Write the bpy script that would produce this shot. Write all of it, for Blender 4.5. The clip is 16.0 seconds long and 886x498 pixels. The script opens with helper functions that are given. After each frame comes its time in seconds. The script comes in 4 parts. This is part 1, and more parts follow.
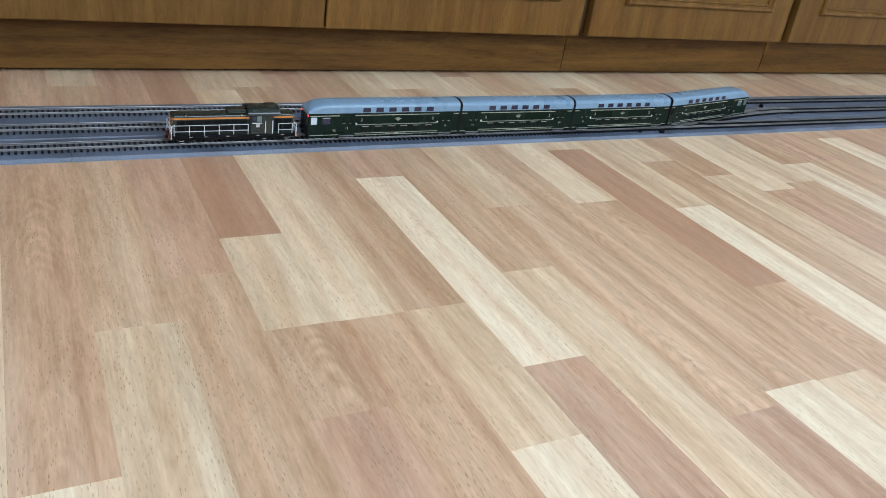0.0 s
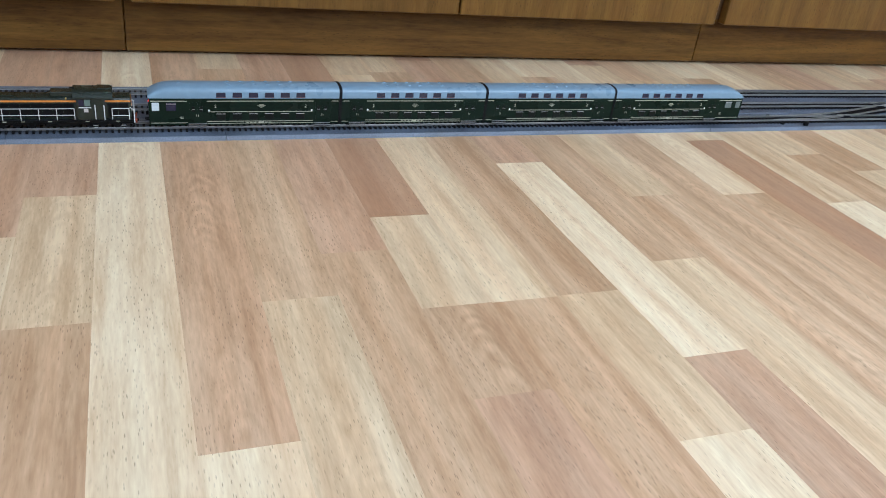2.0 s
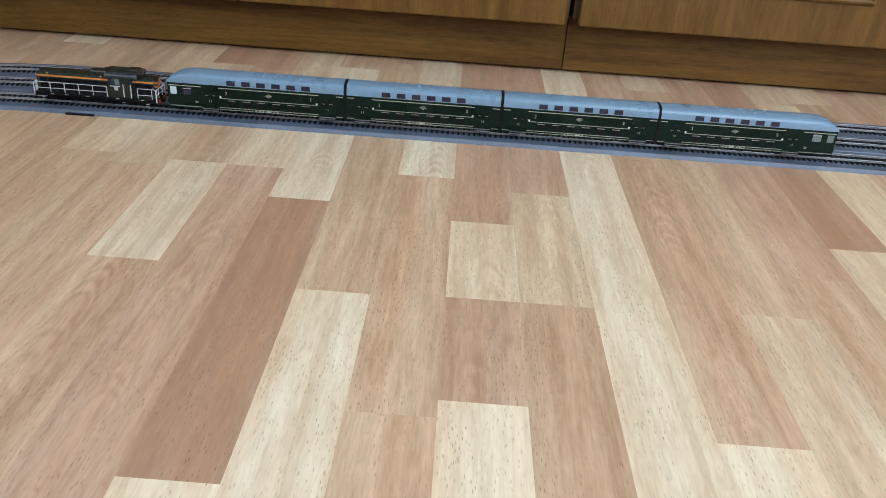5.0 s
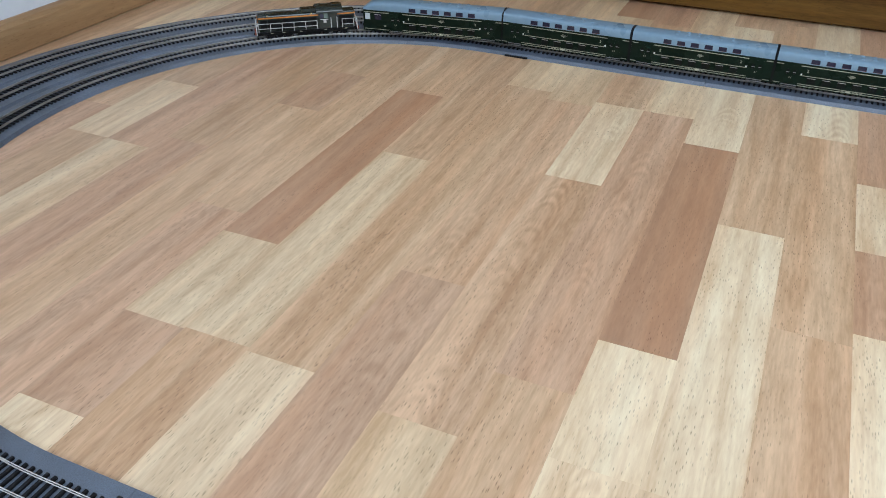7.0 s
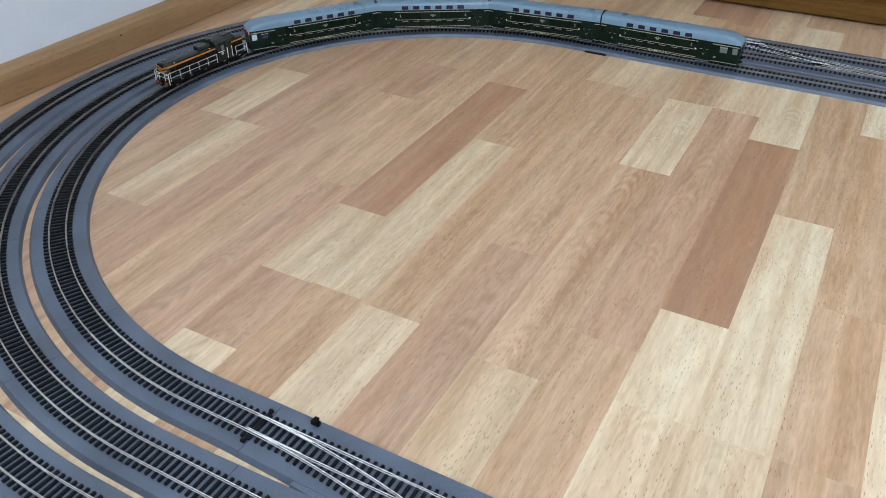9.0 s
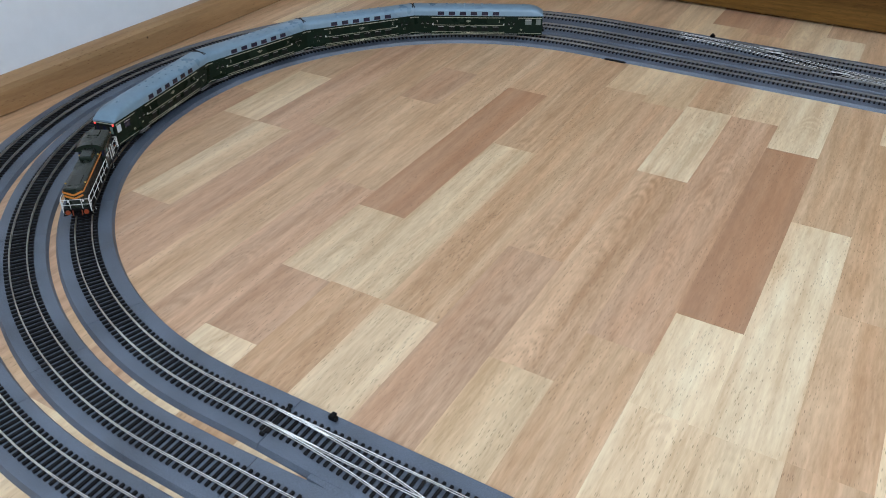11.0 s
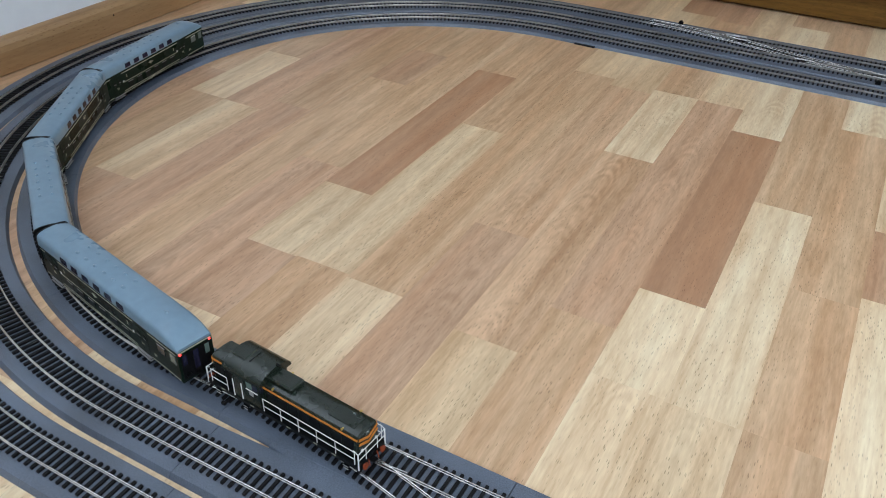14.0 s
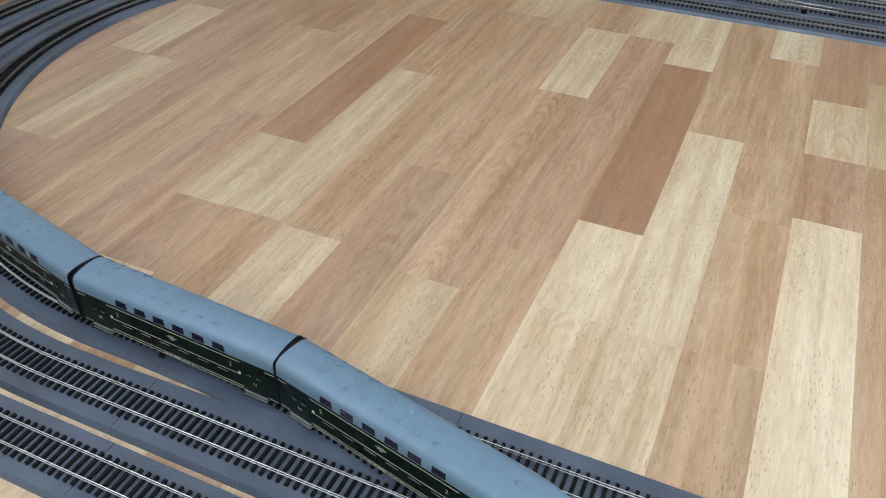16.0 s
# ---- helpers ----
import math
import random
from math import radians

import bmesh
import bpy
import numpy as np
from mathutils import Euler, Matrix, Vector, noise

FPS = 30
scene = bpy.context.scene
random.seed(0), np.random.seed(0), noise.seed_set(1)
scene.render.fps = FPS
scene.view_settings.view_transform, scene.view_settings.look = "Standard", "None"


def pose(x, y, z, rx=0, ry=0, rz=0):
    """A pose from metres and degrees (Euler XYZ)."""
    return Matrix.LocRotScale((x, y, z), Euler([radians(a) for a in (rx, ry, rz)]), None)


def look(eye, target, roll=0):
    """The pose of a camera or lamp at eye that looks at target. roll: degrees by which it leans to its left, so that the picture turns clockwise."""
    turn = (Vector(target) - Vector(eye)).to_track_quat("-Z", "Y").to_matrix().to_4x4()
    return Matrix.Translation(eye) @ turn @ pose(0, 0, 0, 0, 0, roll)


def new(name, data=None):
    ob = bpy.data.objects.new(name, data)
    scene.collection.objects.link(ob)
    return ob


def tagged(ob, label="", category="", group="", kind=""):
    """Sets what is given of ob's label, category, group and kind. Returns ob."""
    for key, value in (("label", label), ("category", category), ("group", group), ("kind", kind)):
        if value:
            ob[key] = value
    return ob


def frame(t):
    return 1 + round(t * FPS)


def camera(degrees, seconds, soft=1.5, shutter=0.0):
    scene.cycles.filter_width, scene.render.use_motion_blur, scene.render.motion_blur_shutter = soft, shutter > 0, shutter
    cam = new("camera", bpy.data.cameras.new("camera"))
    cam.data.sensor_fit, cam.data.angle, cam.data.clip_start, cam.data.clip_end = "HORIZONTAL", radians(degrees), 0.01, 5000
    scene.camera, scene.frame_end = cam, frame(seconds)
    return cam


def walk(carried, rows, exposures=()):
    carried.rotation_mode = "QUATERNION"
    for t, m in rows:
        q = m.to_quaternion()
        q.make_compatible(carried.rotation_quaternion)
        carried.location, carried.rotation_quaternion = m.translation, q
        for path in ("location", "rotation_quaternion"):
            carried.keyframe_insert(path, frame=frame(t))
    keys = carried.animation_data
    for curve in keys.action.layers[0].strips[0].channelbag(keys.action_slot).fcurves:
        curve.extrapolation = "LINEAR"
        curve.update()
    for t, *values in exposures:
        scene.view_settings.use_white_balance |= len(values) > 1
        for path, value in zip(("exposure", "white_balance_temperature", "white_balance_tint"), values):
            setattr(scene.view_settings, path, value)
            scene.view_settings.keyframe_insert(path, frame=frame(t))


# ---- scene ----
cam = camera(57.9, 16.0, soft=1.0)
PATH = [
    (0, (0.353, -0.746, 0.388), (1.252, 0.792, -0.522), 8.8),
    (0.5, (0.343, -0.744, 0.383), (1.185, 0.811, -0.551), 8.9),
    (1, (0.335, -0.744, 0.381), (1.128, 0.832, -0.562), 8.4),
    (1.5, (0.325, -0.742, 0.38), (1.066, 0.854, -0.571), 7.9),
    (2, (0.301, -0.725, 0.369), (0.993, 0.893, -0.581), 7.5),
    (2.5, (0.28, -0.718, 0.366), (0.881, 0.938, -0.582), 6.9),
    (3, (0.255, -0.723, 0.367), (0.723, 0.979, -0.573), 6.2),
    (3.5, (0.222, -0.73, 0.366), (0.556, 1.006, -0.57), 5.7),
    (3.7, (0.212, -0.734, 0.367), (0.49, 1.012, -0.568), 5.4),
    (5.8, (0.069, -0.801, 0.375), (-0.164, 0.9, -0.651), 2.8),
    (6, (0.055, -0.82, 0.384), (-0.253, 0.855, -0.665), 2.2),
    (6.5, (0.026, -0.873, 0.409), (-0.5, 0.725, -0.673), 0.9),
    (7, (0.023, -0.924, 0.431), (-0.646, 0.599, -0.678), 0.3),
    (7.5, (0.029, -0.968, 0.452), (-0.708, 0.506, -0.682), -0.0),
    (8, (0.036, -0.992, 0.472), (-0.74, 0.454, -0.672), -0.2),
    (8.5, (0.042, -1.014, 0.482), (-0.743, 0.42, -0.669), -0.2),
    (9, (0.044, -1.031, 0.494), (-0.752, 0.399, -0.654), -0.4),
    (9.2, (0.046, -1.035, 0.502), (-0.756, 0.395, -0.643), -0.4),
    (11.5, (0.048, -1.044, 0.491), (-0.792, 0.373, -0.643), -0.1),
    (12, (0.049, -1.047, 0.487), (-0.78, 0.367, -0.659), 0.3),
    (12.5, (0.054, -1.048, 0.485), (-0.765, 0.368, -0.667), 0.6),
    (13, (0.056, -1.046, 0.481), (-0.748, 0.377, -0.672), 0.9),
    (13.5, (0.059, -1.047, 0.481), (-0.73, 0.386, -0.67), 1.2),
    (14, (0.061, -1.049, 0.479), (-0.715, 0.397, -0.665), 1.4),
    (14.5, (0.065, -1.049, 0.469), (-0.688, 0.401, -0.685), 1.4),
    (15, (0.07, -1.049, 0.462), (-0.652, 0.397, -0.715), 1.5),
    (15.5, (0.073, -1.048, 0.462), (-0.618, 0.396, -0.737), 1.3),
    (16, (0.073, -1.05, 0.458), (-0.563, 0.403, -0.76), 0.9),
]
walk(cam, [(t, look(eye, target, roll)) for t, eye, target, roll in PATH], [(0, 0.24, 5750, 10), (3.5, 0.36, 5820, 10), (7, 0.3, 6000, 10), (9, 0.3, 6000, 10), (12, 0.22, 6150, 10), (16, 0.15, 6300, 10)])

# ---- light ----
world = bpy.data.worlds.new("world")
scene.world = world
world.use_nodes = True
wn = world.node_tree.nodes
sky = wn.new("ShaderNodeTexSky")
sky.sky_type, sky.sun_disc = "NISHITA", False
sky.sun_elevation, sky.sun_rotation = radians(45), 0.0
world.node_tree.links.new(sky.outputs[0], wn["Background"].inputs[0])
wn["Background"].inputs[1].default_value = 0.12
sun = new("sun", bpy.data.lights.new("sun", "SUN"))
sun.data.energy, sun.data.angle, sun.data.color = 1.0, radians(10), (1.0, 0.95, 0.88)
sun.matrix_world = look((0, 6, 6), (0, 0, 0))


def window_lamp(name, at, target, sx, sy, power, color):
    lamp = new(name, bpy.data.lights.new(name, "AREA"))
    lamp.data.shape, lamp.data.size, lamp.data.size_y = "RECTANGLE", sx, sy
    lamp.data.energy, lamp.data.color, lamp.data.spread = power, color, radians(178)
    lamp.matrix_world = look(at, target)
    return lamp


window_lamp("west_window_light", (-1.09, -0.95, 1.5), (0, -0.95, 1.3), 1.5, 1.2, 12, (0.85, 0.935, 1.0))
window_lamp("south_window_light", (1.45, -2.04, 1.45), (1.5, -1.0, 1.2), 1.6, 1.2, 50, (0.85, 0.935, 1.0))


# ---- materials ----
def node_kit(name):
    m = bpy.data.materials.new(name)
    m.use_nodes = True
    nt = m.node_tree

    def node(kind, **values):
        n = nt.nodes.new(kind)
        for key, value in values.items():
            n.inputs[key.replace("_", " ")].default_value = value
        return n

    return m, nt, nt.nodes["Principled BSDF"], node, nt.links.new


def maths(node, link, op, a, b=None):
    n = node("ShaderNodeMath")
    n.operation = op
    for i, v in enumerate((a, b)):
        if v is None:
            continue
        if isinstance(v, (int, float)):
            n.inputs[i].default_value = v
        else:
            link(v, n.inputs[i])
    return n.outputs[0]


def material(name, color, rough=0.5, metal=0.0, scale=40.0, vary=0.25, bump=0.1, stretch=(1, 1, 1), spec=0.5, fine=9.0):
    """A principled surface with coarse and fine variation of its colour, roughness and relief."""
    m, nt, b, node, link = node_kit(name)
    b.inputs["Metallic"].default_value = metal
    b.inputs["Specular IOR Level"].default_value = spec
    co, mp = node("ShaderNodeTexCoord"), node("ShaderNodeMapping", Scale=stretch)
    link(co.outputs["Object"], mp.inputs[0])
    n1, n2 = node("ShaderNodeTexNoise", Scale=scale, Detail=4.0), node("ShaderNodeTexNoise", Scale=scale * fine, Detail=4.0)
    for n in (n1, n2):
        link(mp.outputs[0], n.inputs["Vector"])
    ramp = node("ShaderNodeMapRange", From_Min=0.6, From_Max=1.4, To_Min=1 - vary, To_Max=1 + vary)
    link(maths(node, link, "ADD", n1.outputs["Fac"], n2.outputs["Fac"]), ramp.inputs[0])
    mul = node("ShaderNodeVectorMath")
    mul.operation = "SCALE"
    mul.inputs[0].default_value = color
    link(ramp.outputs[0], mul.inputs["Scale"])
    link(mul.outputs[0], b.inputs["Base Color"])
    rr = node("ShaderNodeMapRange", To_Min=max(rough - 0.1, 0.03), To_Max=min(rough + 0.1, 1))
    link(n1.outputs["Fac"], rr.inputs[0])
    link(rr.outputs[0], b.inputs["Roughness"])
    if bump:
        bp = node("ShaderNodeBump", Strength=bump, Distance=0.0005)
        link(n2.outputs["Fac"], bp.inputs["Height"])
        link(bp.outputs[0], b.inputs["Normal"])
    return m


def wood(name, light, dark, rough=0.36, figure=0.35, flecks=0.0, axis=1, size=1.0, bump=0.04, spec=0.5, arch=0.0):
    """Planed wood with streaks along an axis and arched figure, each piece with a grain of its own."""
    m, nt, b, node, link = node_kit(name)
    b.inputs["Specular IOR Level"].default_value = spec
    co, info, geo = node("ShaderNodeTexCoord"), node("ShaderNodeObjectInfo"), node("ShaderNodeNewGeometry")
    seed = maths(node, link, "ADD", maths(node, link, "MULTIPLY", info.outputs["Random"], 37.0), maths(node, link, "MULTIPLY", geo.outputs["Random Per Island"], 61.0))
    off = node("ShaderNodeVectorMath")
    off.operation = "ADD"
    link(co.outputs["Object"], off.inputs[0])
    link(seed, off.inputs[1])

    def along(across, down):
        s = [across / size] * 3
        s[axis] = down / size
        mp = node("ShaderNodeMapping", Scale=tuple(s))
        link(off.outputs[0], mp.inputs[0])
        return mp.outputs[0]

    def noisy(vec, detail, rough_=0.5):
        n = node("ShaderNodeTexNoise", Scale=1.0, Detail=detail, Roughness=rough_)
        link(vec, n.inputs["Vector"])
        return n.outputs["Fac"]

    streak = noisy(along(62, 7.5), 4.0, 0.6)
    line = noisy(along(210, 14.0), 3.0, 0.6)
    fibre = noisy(along(480, 60), 3.0)
    broad = noisy(along(48, 1.9), 2.0)
    ring = maths(node, link, "SINE", maths(node, link, "MULTIPLY", noisy(along(12, 1.3), 0.6), 105.0))
    v = maths(node, link, "MULTIPLY", maths(node, link, "SUBTRACT", streak, 0.5), 1.35)
    v = maths(node, link, "ADD", v, maths(node, link, "MULTIPLY", maths(node, link, "SUBTRACT", fibre, 0.5), 1.0))
    v = maths(node, link, "ADD", v, maths(node, link, "MULTIPLY", maths(node, link, "SUBTRACT", line, 0.5), 0.95))
    v = maths(node, link, "ADD", v, maths(node, link, "MULTIPLY", maths(node, link, "SUBTRACT", broad, 0.5), 1.5))
    v = maths(node, link, "ADD", v, maths(node, link, "MULTIPLY", maths(node, link, "MULTIPLY", ring, broad), figure * 0.28))
    if arch:
        # nested arches down the middle of a piece, as where a board is cut across the rings
        sep = node("ShaderNodeSeparateXYZ")
        link(co.outputs["Object"], sep.inputs[0])
        sway = maths(node, link, "MULTIPLY", maths(node, link, "SUBTRACT", noisy(along(16, 5), 2.0), 0.5), 0.022)
        shift = maths(node, link, "MULTIPLY", maths(node, link, "SUBTRACT", info.outputs["Random"], 0.5), 0.018)
        u = maths(node, link, "ADD", maths(node, link, "ADD", sep.outputs[0], sway), shift)
        u2 = maths(node, link, "MULTIPLY", u, u)
        h = maths(node, link, "ADD", sep.outputs[1], maths(node, link, "MULTIPLY", u2, 170.0))
        h = maths(node, link, "ADD", h, maths(node, link, "MULTIPLY", noisy(along(10, 9), 3.0), 0.17))
        arc = maths(node, link, "SINE", maths(node, link, "MULTIPLY", h, 210.0))
        core = maths(node, link, "EXPONENT", maths(node, link, "MULTIPLY", u2, -5200.0))
        fade = node("ShaderNodeMapRange", From_Min=0.42, From_Max=0.62)
        link(noisy(along(6, 6), 1.0), fade.inputs[0])
        arc = maths(node, link, "MULTIPLY", maths(node, link, "MULTIPLY", arc, core), fade.outputs[0])
        v = maths(node, link, "ADD", v, maths(node, link, "MULTIPLY", arc, arch))
    v = maths(node, link, "ADD", v, 0.5)
    mix = node("ShaderNodeMix")
    mix.data_type, mix.clamp_factor = "RGBA", True
    mix.inputs[6].default_value, mix.inputs[7].default_value = (*dark, 1), (*light, 1)
    link(v, mix.inputs[0])
    # broad bands along the grain that lean to pink or to cream
    lean = node("ShaderNodeMapRange", From_Min=0.36, From_Max=0.64)
    link(noisy(along(38, 0.9), 2.0, 0.55), lean.inputs[0])
    hue = node("ShaderNodeMix")
    hue.data_type = "RGBA"
    hue.inputs[6].default_value, hue.inputs[7].default_value = (0.98, 0.92, 0.89, 1), (1.04, 1.07, 1.11, 1)
    link(lean.outputs[0], hue.inputs[0])
    tinted = node("ShaderNodeVectorMath")
    tinted.operation = "MULTIPLY"
    link(mix.outputs[2], tinted.inputs[0])
    link(hue.outputs[2], tinted.inputs[1])
    out = tinted.outputs[0]
    # pores: short dark dashes along the grain, thick in some places and sparse in others
    vor = node("ShaderNodeTexVoronoi", Scale=1.0, Randomness=1.0)
    link(along(430, 85), vor.inputs["Vector"])
    near = node("ShaderNodeMapRange", From_Min=0.24, From_Max=0.12)
    link(vor.outputs["Distance"], near.inputs[0])
    patch = node("ShaderNodeMapRange", From_Min=0.5 - 0.03 * flecks, From_Max=0.64 - 0.03 * flecks)
    link(noisy(along(58, 3.5), 1.0), patch.inputs[0])
    spot = maths(node, link, "MULTIPLY", maths(node, link, "MULTIPLY", near.outputs[0], patch.outputs[0]), 0.15 + 1.5 * flecks)
    vor2 = node("ShaderNodeTexVoronoi", Scale=1.0, Randomness=1.0)
    link(along(520, 95), vor2.inputs["Vector"])
    pore = node("ShaderNodeMapRange", From_Min=0.26, From_Max=0.1)
    link(vor2.outputs["Distance"], pore.inputs[0])
    wide = node("ShaderNodeMapRange", From_Min=0.3, From_Max=0.65)
    link(noisy(along(40, 9), 1.0), wide.inputs[0])
    spot = maths(node, link, "MAXIMUM", spot, maths(node, link, "MULTIPLY", maths(node, link, "MULTIPLY", pore.outputs[0], wide.outputs[0]), 0.72))
    mix2 = node("ShaderNodeMix")
    mix2.data_type = "RGBA"
    mix2.inputs[7].default_value = (dark[0] * 0.45, dark[1] * 0.36, dark[2] * 0.3, 1)
    link(spot, mix2.inputs[0])
    link(out, mix2.inputs[6])
    # a shade of its own for each piece
    tone = maths(node, link, "ADD", maths(node, link, "MULTIPLY", info.outputs["Random"], 0.10), 0.95)
    sc = node("ShaderNodeVectorMath")
    sc.operation = "SCALE"
    link(mix2.outputs[2], sc.inputs[0])
    link(tone, sc.inputs["Scale"])
    link(sc.outputs[0], b.inputs["Base Color"])
    rr = node("ShaderNodeMapRange", To_Min=rough - 0.06, To_Max=rough + 0.08)
    link(streak, rr.inputs[0])
    link(rr.outputs[0], b.inputs["Roughness"])
    bp = node("ShaderNodeBump", Strength=bump, Distance=0.0004)
    link(fibre, bp.inputs["Height"])
    link(bp.outputs[0], b.inputs["Normal"])
    return m


def glow(name, color, strength):
    m = bpy.data.materials.new(name)
    m.use_nodes = True
    b = m.node_tree.nodes["Principled BSDF"]
    b.inputs["Base Color"].default_value = (*color, 1)
    b.inputs["Emission Color"].default_value = (*color, 1)
    b.inputs["Emission Strength"].default_value = strength
    return m


TONES = {
    "L": [wood("plank_cream", (0.93, 0.77, 0.52), (0.70, 0.51, 0.30), flecks=0.15, figure=0.4), wood("plank_cream_arched", (0.93, 0.77, 0.52), (0.69, 0.50, 0.295), figure=0.3, arch=0.26)],
    "l": [wood("plank_light", (0.84, 0.645, 0.405), (0.59, 0.405, 0.228), figure=0.4), wood("plank_light_arched", (0.84, 0.645, 0.405), (0.58, 0.395, 0.222), flecks=0.15, figure=0.4, arch=0.14)],
    "f": [wood("plank_pale_speckled", (0.82, 0.63, 0.40), (0.58, 0.40, 0.23), flecks=0.3, figure=0.4)] * 2,
    "g": [wood("plank_tan_speckled", (0.74, 0.51, 0.31), (0.49, 0.30, 0.16), flecks=0.42, figure=0.4)] * 2,
    "m": [wood("plank_tan", (0.74, 0.51, 0.31), (0.49, 0.305, 0.165), figure=0.4), wood("plank_tan_figured", (0.74, 0.51, 0.31), (0.48, 0.295, 0.16), figure=0.7, flecks=0.1, arch=0.2)],
    "c": [wood("plank_tan_arched", (0.73, 0.49, 0.30), (0.465, 0.28, 0.153), figure=0.3, arch=0.2)] * 2,
    "p": [wood("plank_pink", (0.685, 0.448, 0.28), (0.465, 0.277, 0.161), figure=0.7), wood("plank_pink_figured", (0.685, 0.448, 0.28), (0.455, 0.272, 0.157), flecks=0.15, figure=0.5, arch=0.2)],
    "d": [wood("plank_dark", (0.57, 0.338, 0.195), (0.435, 0.242, 0.134), figure=0.2), wood("plank_dark_streaked", (0.57, 0.338, 0.195), (0.43, 0.238, 0.132), figure=0.3)],
}
FOAM = material("grey_foam", (0.094, 0.12, 0.166), 0.46, scale=14, vary=0.6, bump=1.0, spec=0.9, fine=70)
SLEEPER = material("sleeper_plastic", (0.007, 0.0065, 0.0075), 0.55, scale=60, vary=0.35, spec=0.2)
# rail tones from dim to bright: the mirrored shine is put into the colour
TOP_RAIL = material("dim_rail", (0.36, 0.36, 0.35), 0.4, 1.0, scale=80, vary=0.15, bump=0)
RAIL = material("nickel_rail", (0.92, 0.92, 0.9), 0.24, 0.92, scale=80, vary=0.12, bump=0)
BRIGHT_RAIL = material("bright_rail", (0.92, 0.93, 0.93), 0.28, 0.5, scale=80, vary=0.06, bump=0)
DULL_RAIL = material("dull_rail", (0.48, 0.465, 0.43), 0.38, 1.0, scale=80, vary=0.2, bump=0)
HALF_DULL_RAIL = material("half_dull_rail", (0.62, 0.59, 0.54), 0.36, 0.9, scale=80, vary=0.2, bump=0)
HALF_SHINE_RAIL = material("half_bright_rail", (0.78, 0.77, 0.73), 0.33, 0.75, scale=80, vary=0.16, bump=0)
CABINET = wood("cabinet_veneer", (0.20, 0.098, 0.018), (0.112, 0.05, 0.007), 0.4, 0.5, axis=2, size=1.3, spec=0.3)
PLINTH = wood("plinth_veneer", (0.165, 0.08, 0.014), (0.072, 0.032, 0.005), 0.42, 0.6, axis=0, size=1.2, spec=0.25)
CARCASS = material("cabinet_carcass", (0.085, 0.042, 0.012), 0.6, scale=20, vary=0.2)
WALL = material("white_wall", (0.8, 0.83, 0.87), 0.85, scale=5, vary=0.04, bump=0.3)
BASEBOARD = wood("baseboard_wood", (0.43, 0.265, 0.125), (0.31, 0.18, 0.082), 0.38, 0.4, axis=1, size=1.4)
GREEN = material("coach_green", (0.006, 0.014, 0.009), 0.28, scale=30, vary=0.18, bump=0, spec=0.1)
ROOF = material("coach_roof_grey", (0.185, 0.285, 0.375), 0.3, scale=14, vary=0.1, bump=0.03)
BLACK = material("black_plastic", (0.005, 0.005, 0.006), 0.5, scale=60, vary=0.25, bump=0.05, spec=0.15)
LOCO_GREEN = material("loco_dark_green", (0.014, 0.021, 0.015), 0.26, scale=30, vary=0.2, bump=0, spec=0.5)
LOCO_BLACK = material("loco_black", (0.003, 0.0035, 0.004), 0.35, scale=40, vary=0.2, bump=0, spec=0.14)
ORANGE = material("orange_paint", (0.62, 0.22, 0.03), 0.45, scale=60, vary=0.12, bump=0)
RED = material("buffer_red", (0.28, 0.05, 0.015), 0.45, scale=60, vary=0.15, bump=0)
WHITE = material("white_paint", (0.78, 0.79, 0.78), 0.45, scale=60, vary=0.06, bump=0)
CREAM = material("cream_line", (0.44, 0.44, 0.33), 0.45, scale=60, vary=0.1, bump=0)
SILVER = material("silver_step", (0.5, 0.5, 0.5), 0.35, 0.6, scale=60, vary=0.15, bump=0)
PANE = material("dark_window", (0.018, 0.018, 0.04), 0.1, scale=40, vary=0.3, bump=0, spec=0.5)
LOW_PANE = material("dull_dark_window", (0.008, 0.010, 0.009), 0.3, scale=40, vary=0.3, bump=0, spec=0.1)
CAB_PANE = material("green_tinted_window", (0.13, 0.19, 0.17), 0.06, scale=40, vary=0.15, bump=0)
# pale base colour paints the bright reflection in a cab window
GLARE_PANE = material("glare_window", (0.55, 0.62, 0.66), 0.12, scale=40, vary=0.1, bump=0)
SEAT = material("seat_red", (0.12, 0.04, 0.035), 0.6, scale=60, vary=0.2, bump=0)
TAIL = glow("tail_lamp_red", (1.0, 0.04, 0.035), 4.0)
GREY_PANE = material("grey_green_window", (0.15, 0.18, 0.17), 0.12, scale=40, vary=0.2, bump=0)
BRASS = material("brass_lamp", (0.6, 0.42, 0.12), 0.35, 0.7, scale=60, vary=0.1, bump=0)
FRAME_WHITE = material("window_frame_white", (0.8, 0.8, 0.8), 0.4, scale=20, vary=0.03, bump=0)
CEILING = material("ceiling_white", (0.8, 0.8, 0.79), 0.9, scale=4, vary=0.03, bump=0.2)


# ---- building helpers ----
def mesh_of(name, bm, mat):
    me = bpy.data.meshes.new(name)
    bm.to_mesh(me)
    bm.free()
    for m in mat if isinstance(mat, (list, tuple)) else [mat]:
        me.materials.append(m)
    return me


def put(name, me, parent=None, at=None, label="", kind=""):
    ob = new(name, me)
    if parent:
        ob.parent = parent
    if at is not None:
        ob.matrix_basis = at
    return tagged(ob, label, kind=kind)


def part(name, bm, mat, parent=None, label="", at=None, kind=""):
    return put(name, mesh_of(name, bm, mat), parent, at, label, kind)


def thing(name, label="", category="", group="", kind="", at=None):
    ob = new(name)
    ob.empty_display_size = 0.02
    if at is not None:
        ob.matrix_basis = at
    return tagged(ob, label, category, group, kind)


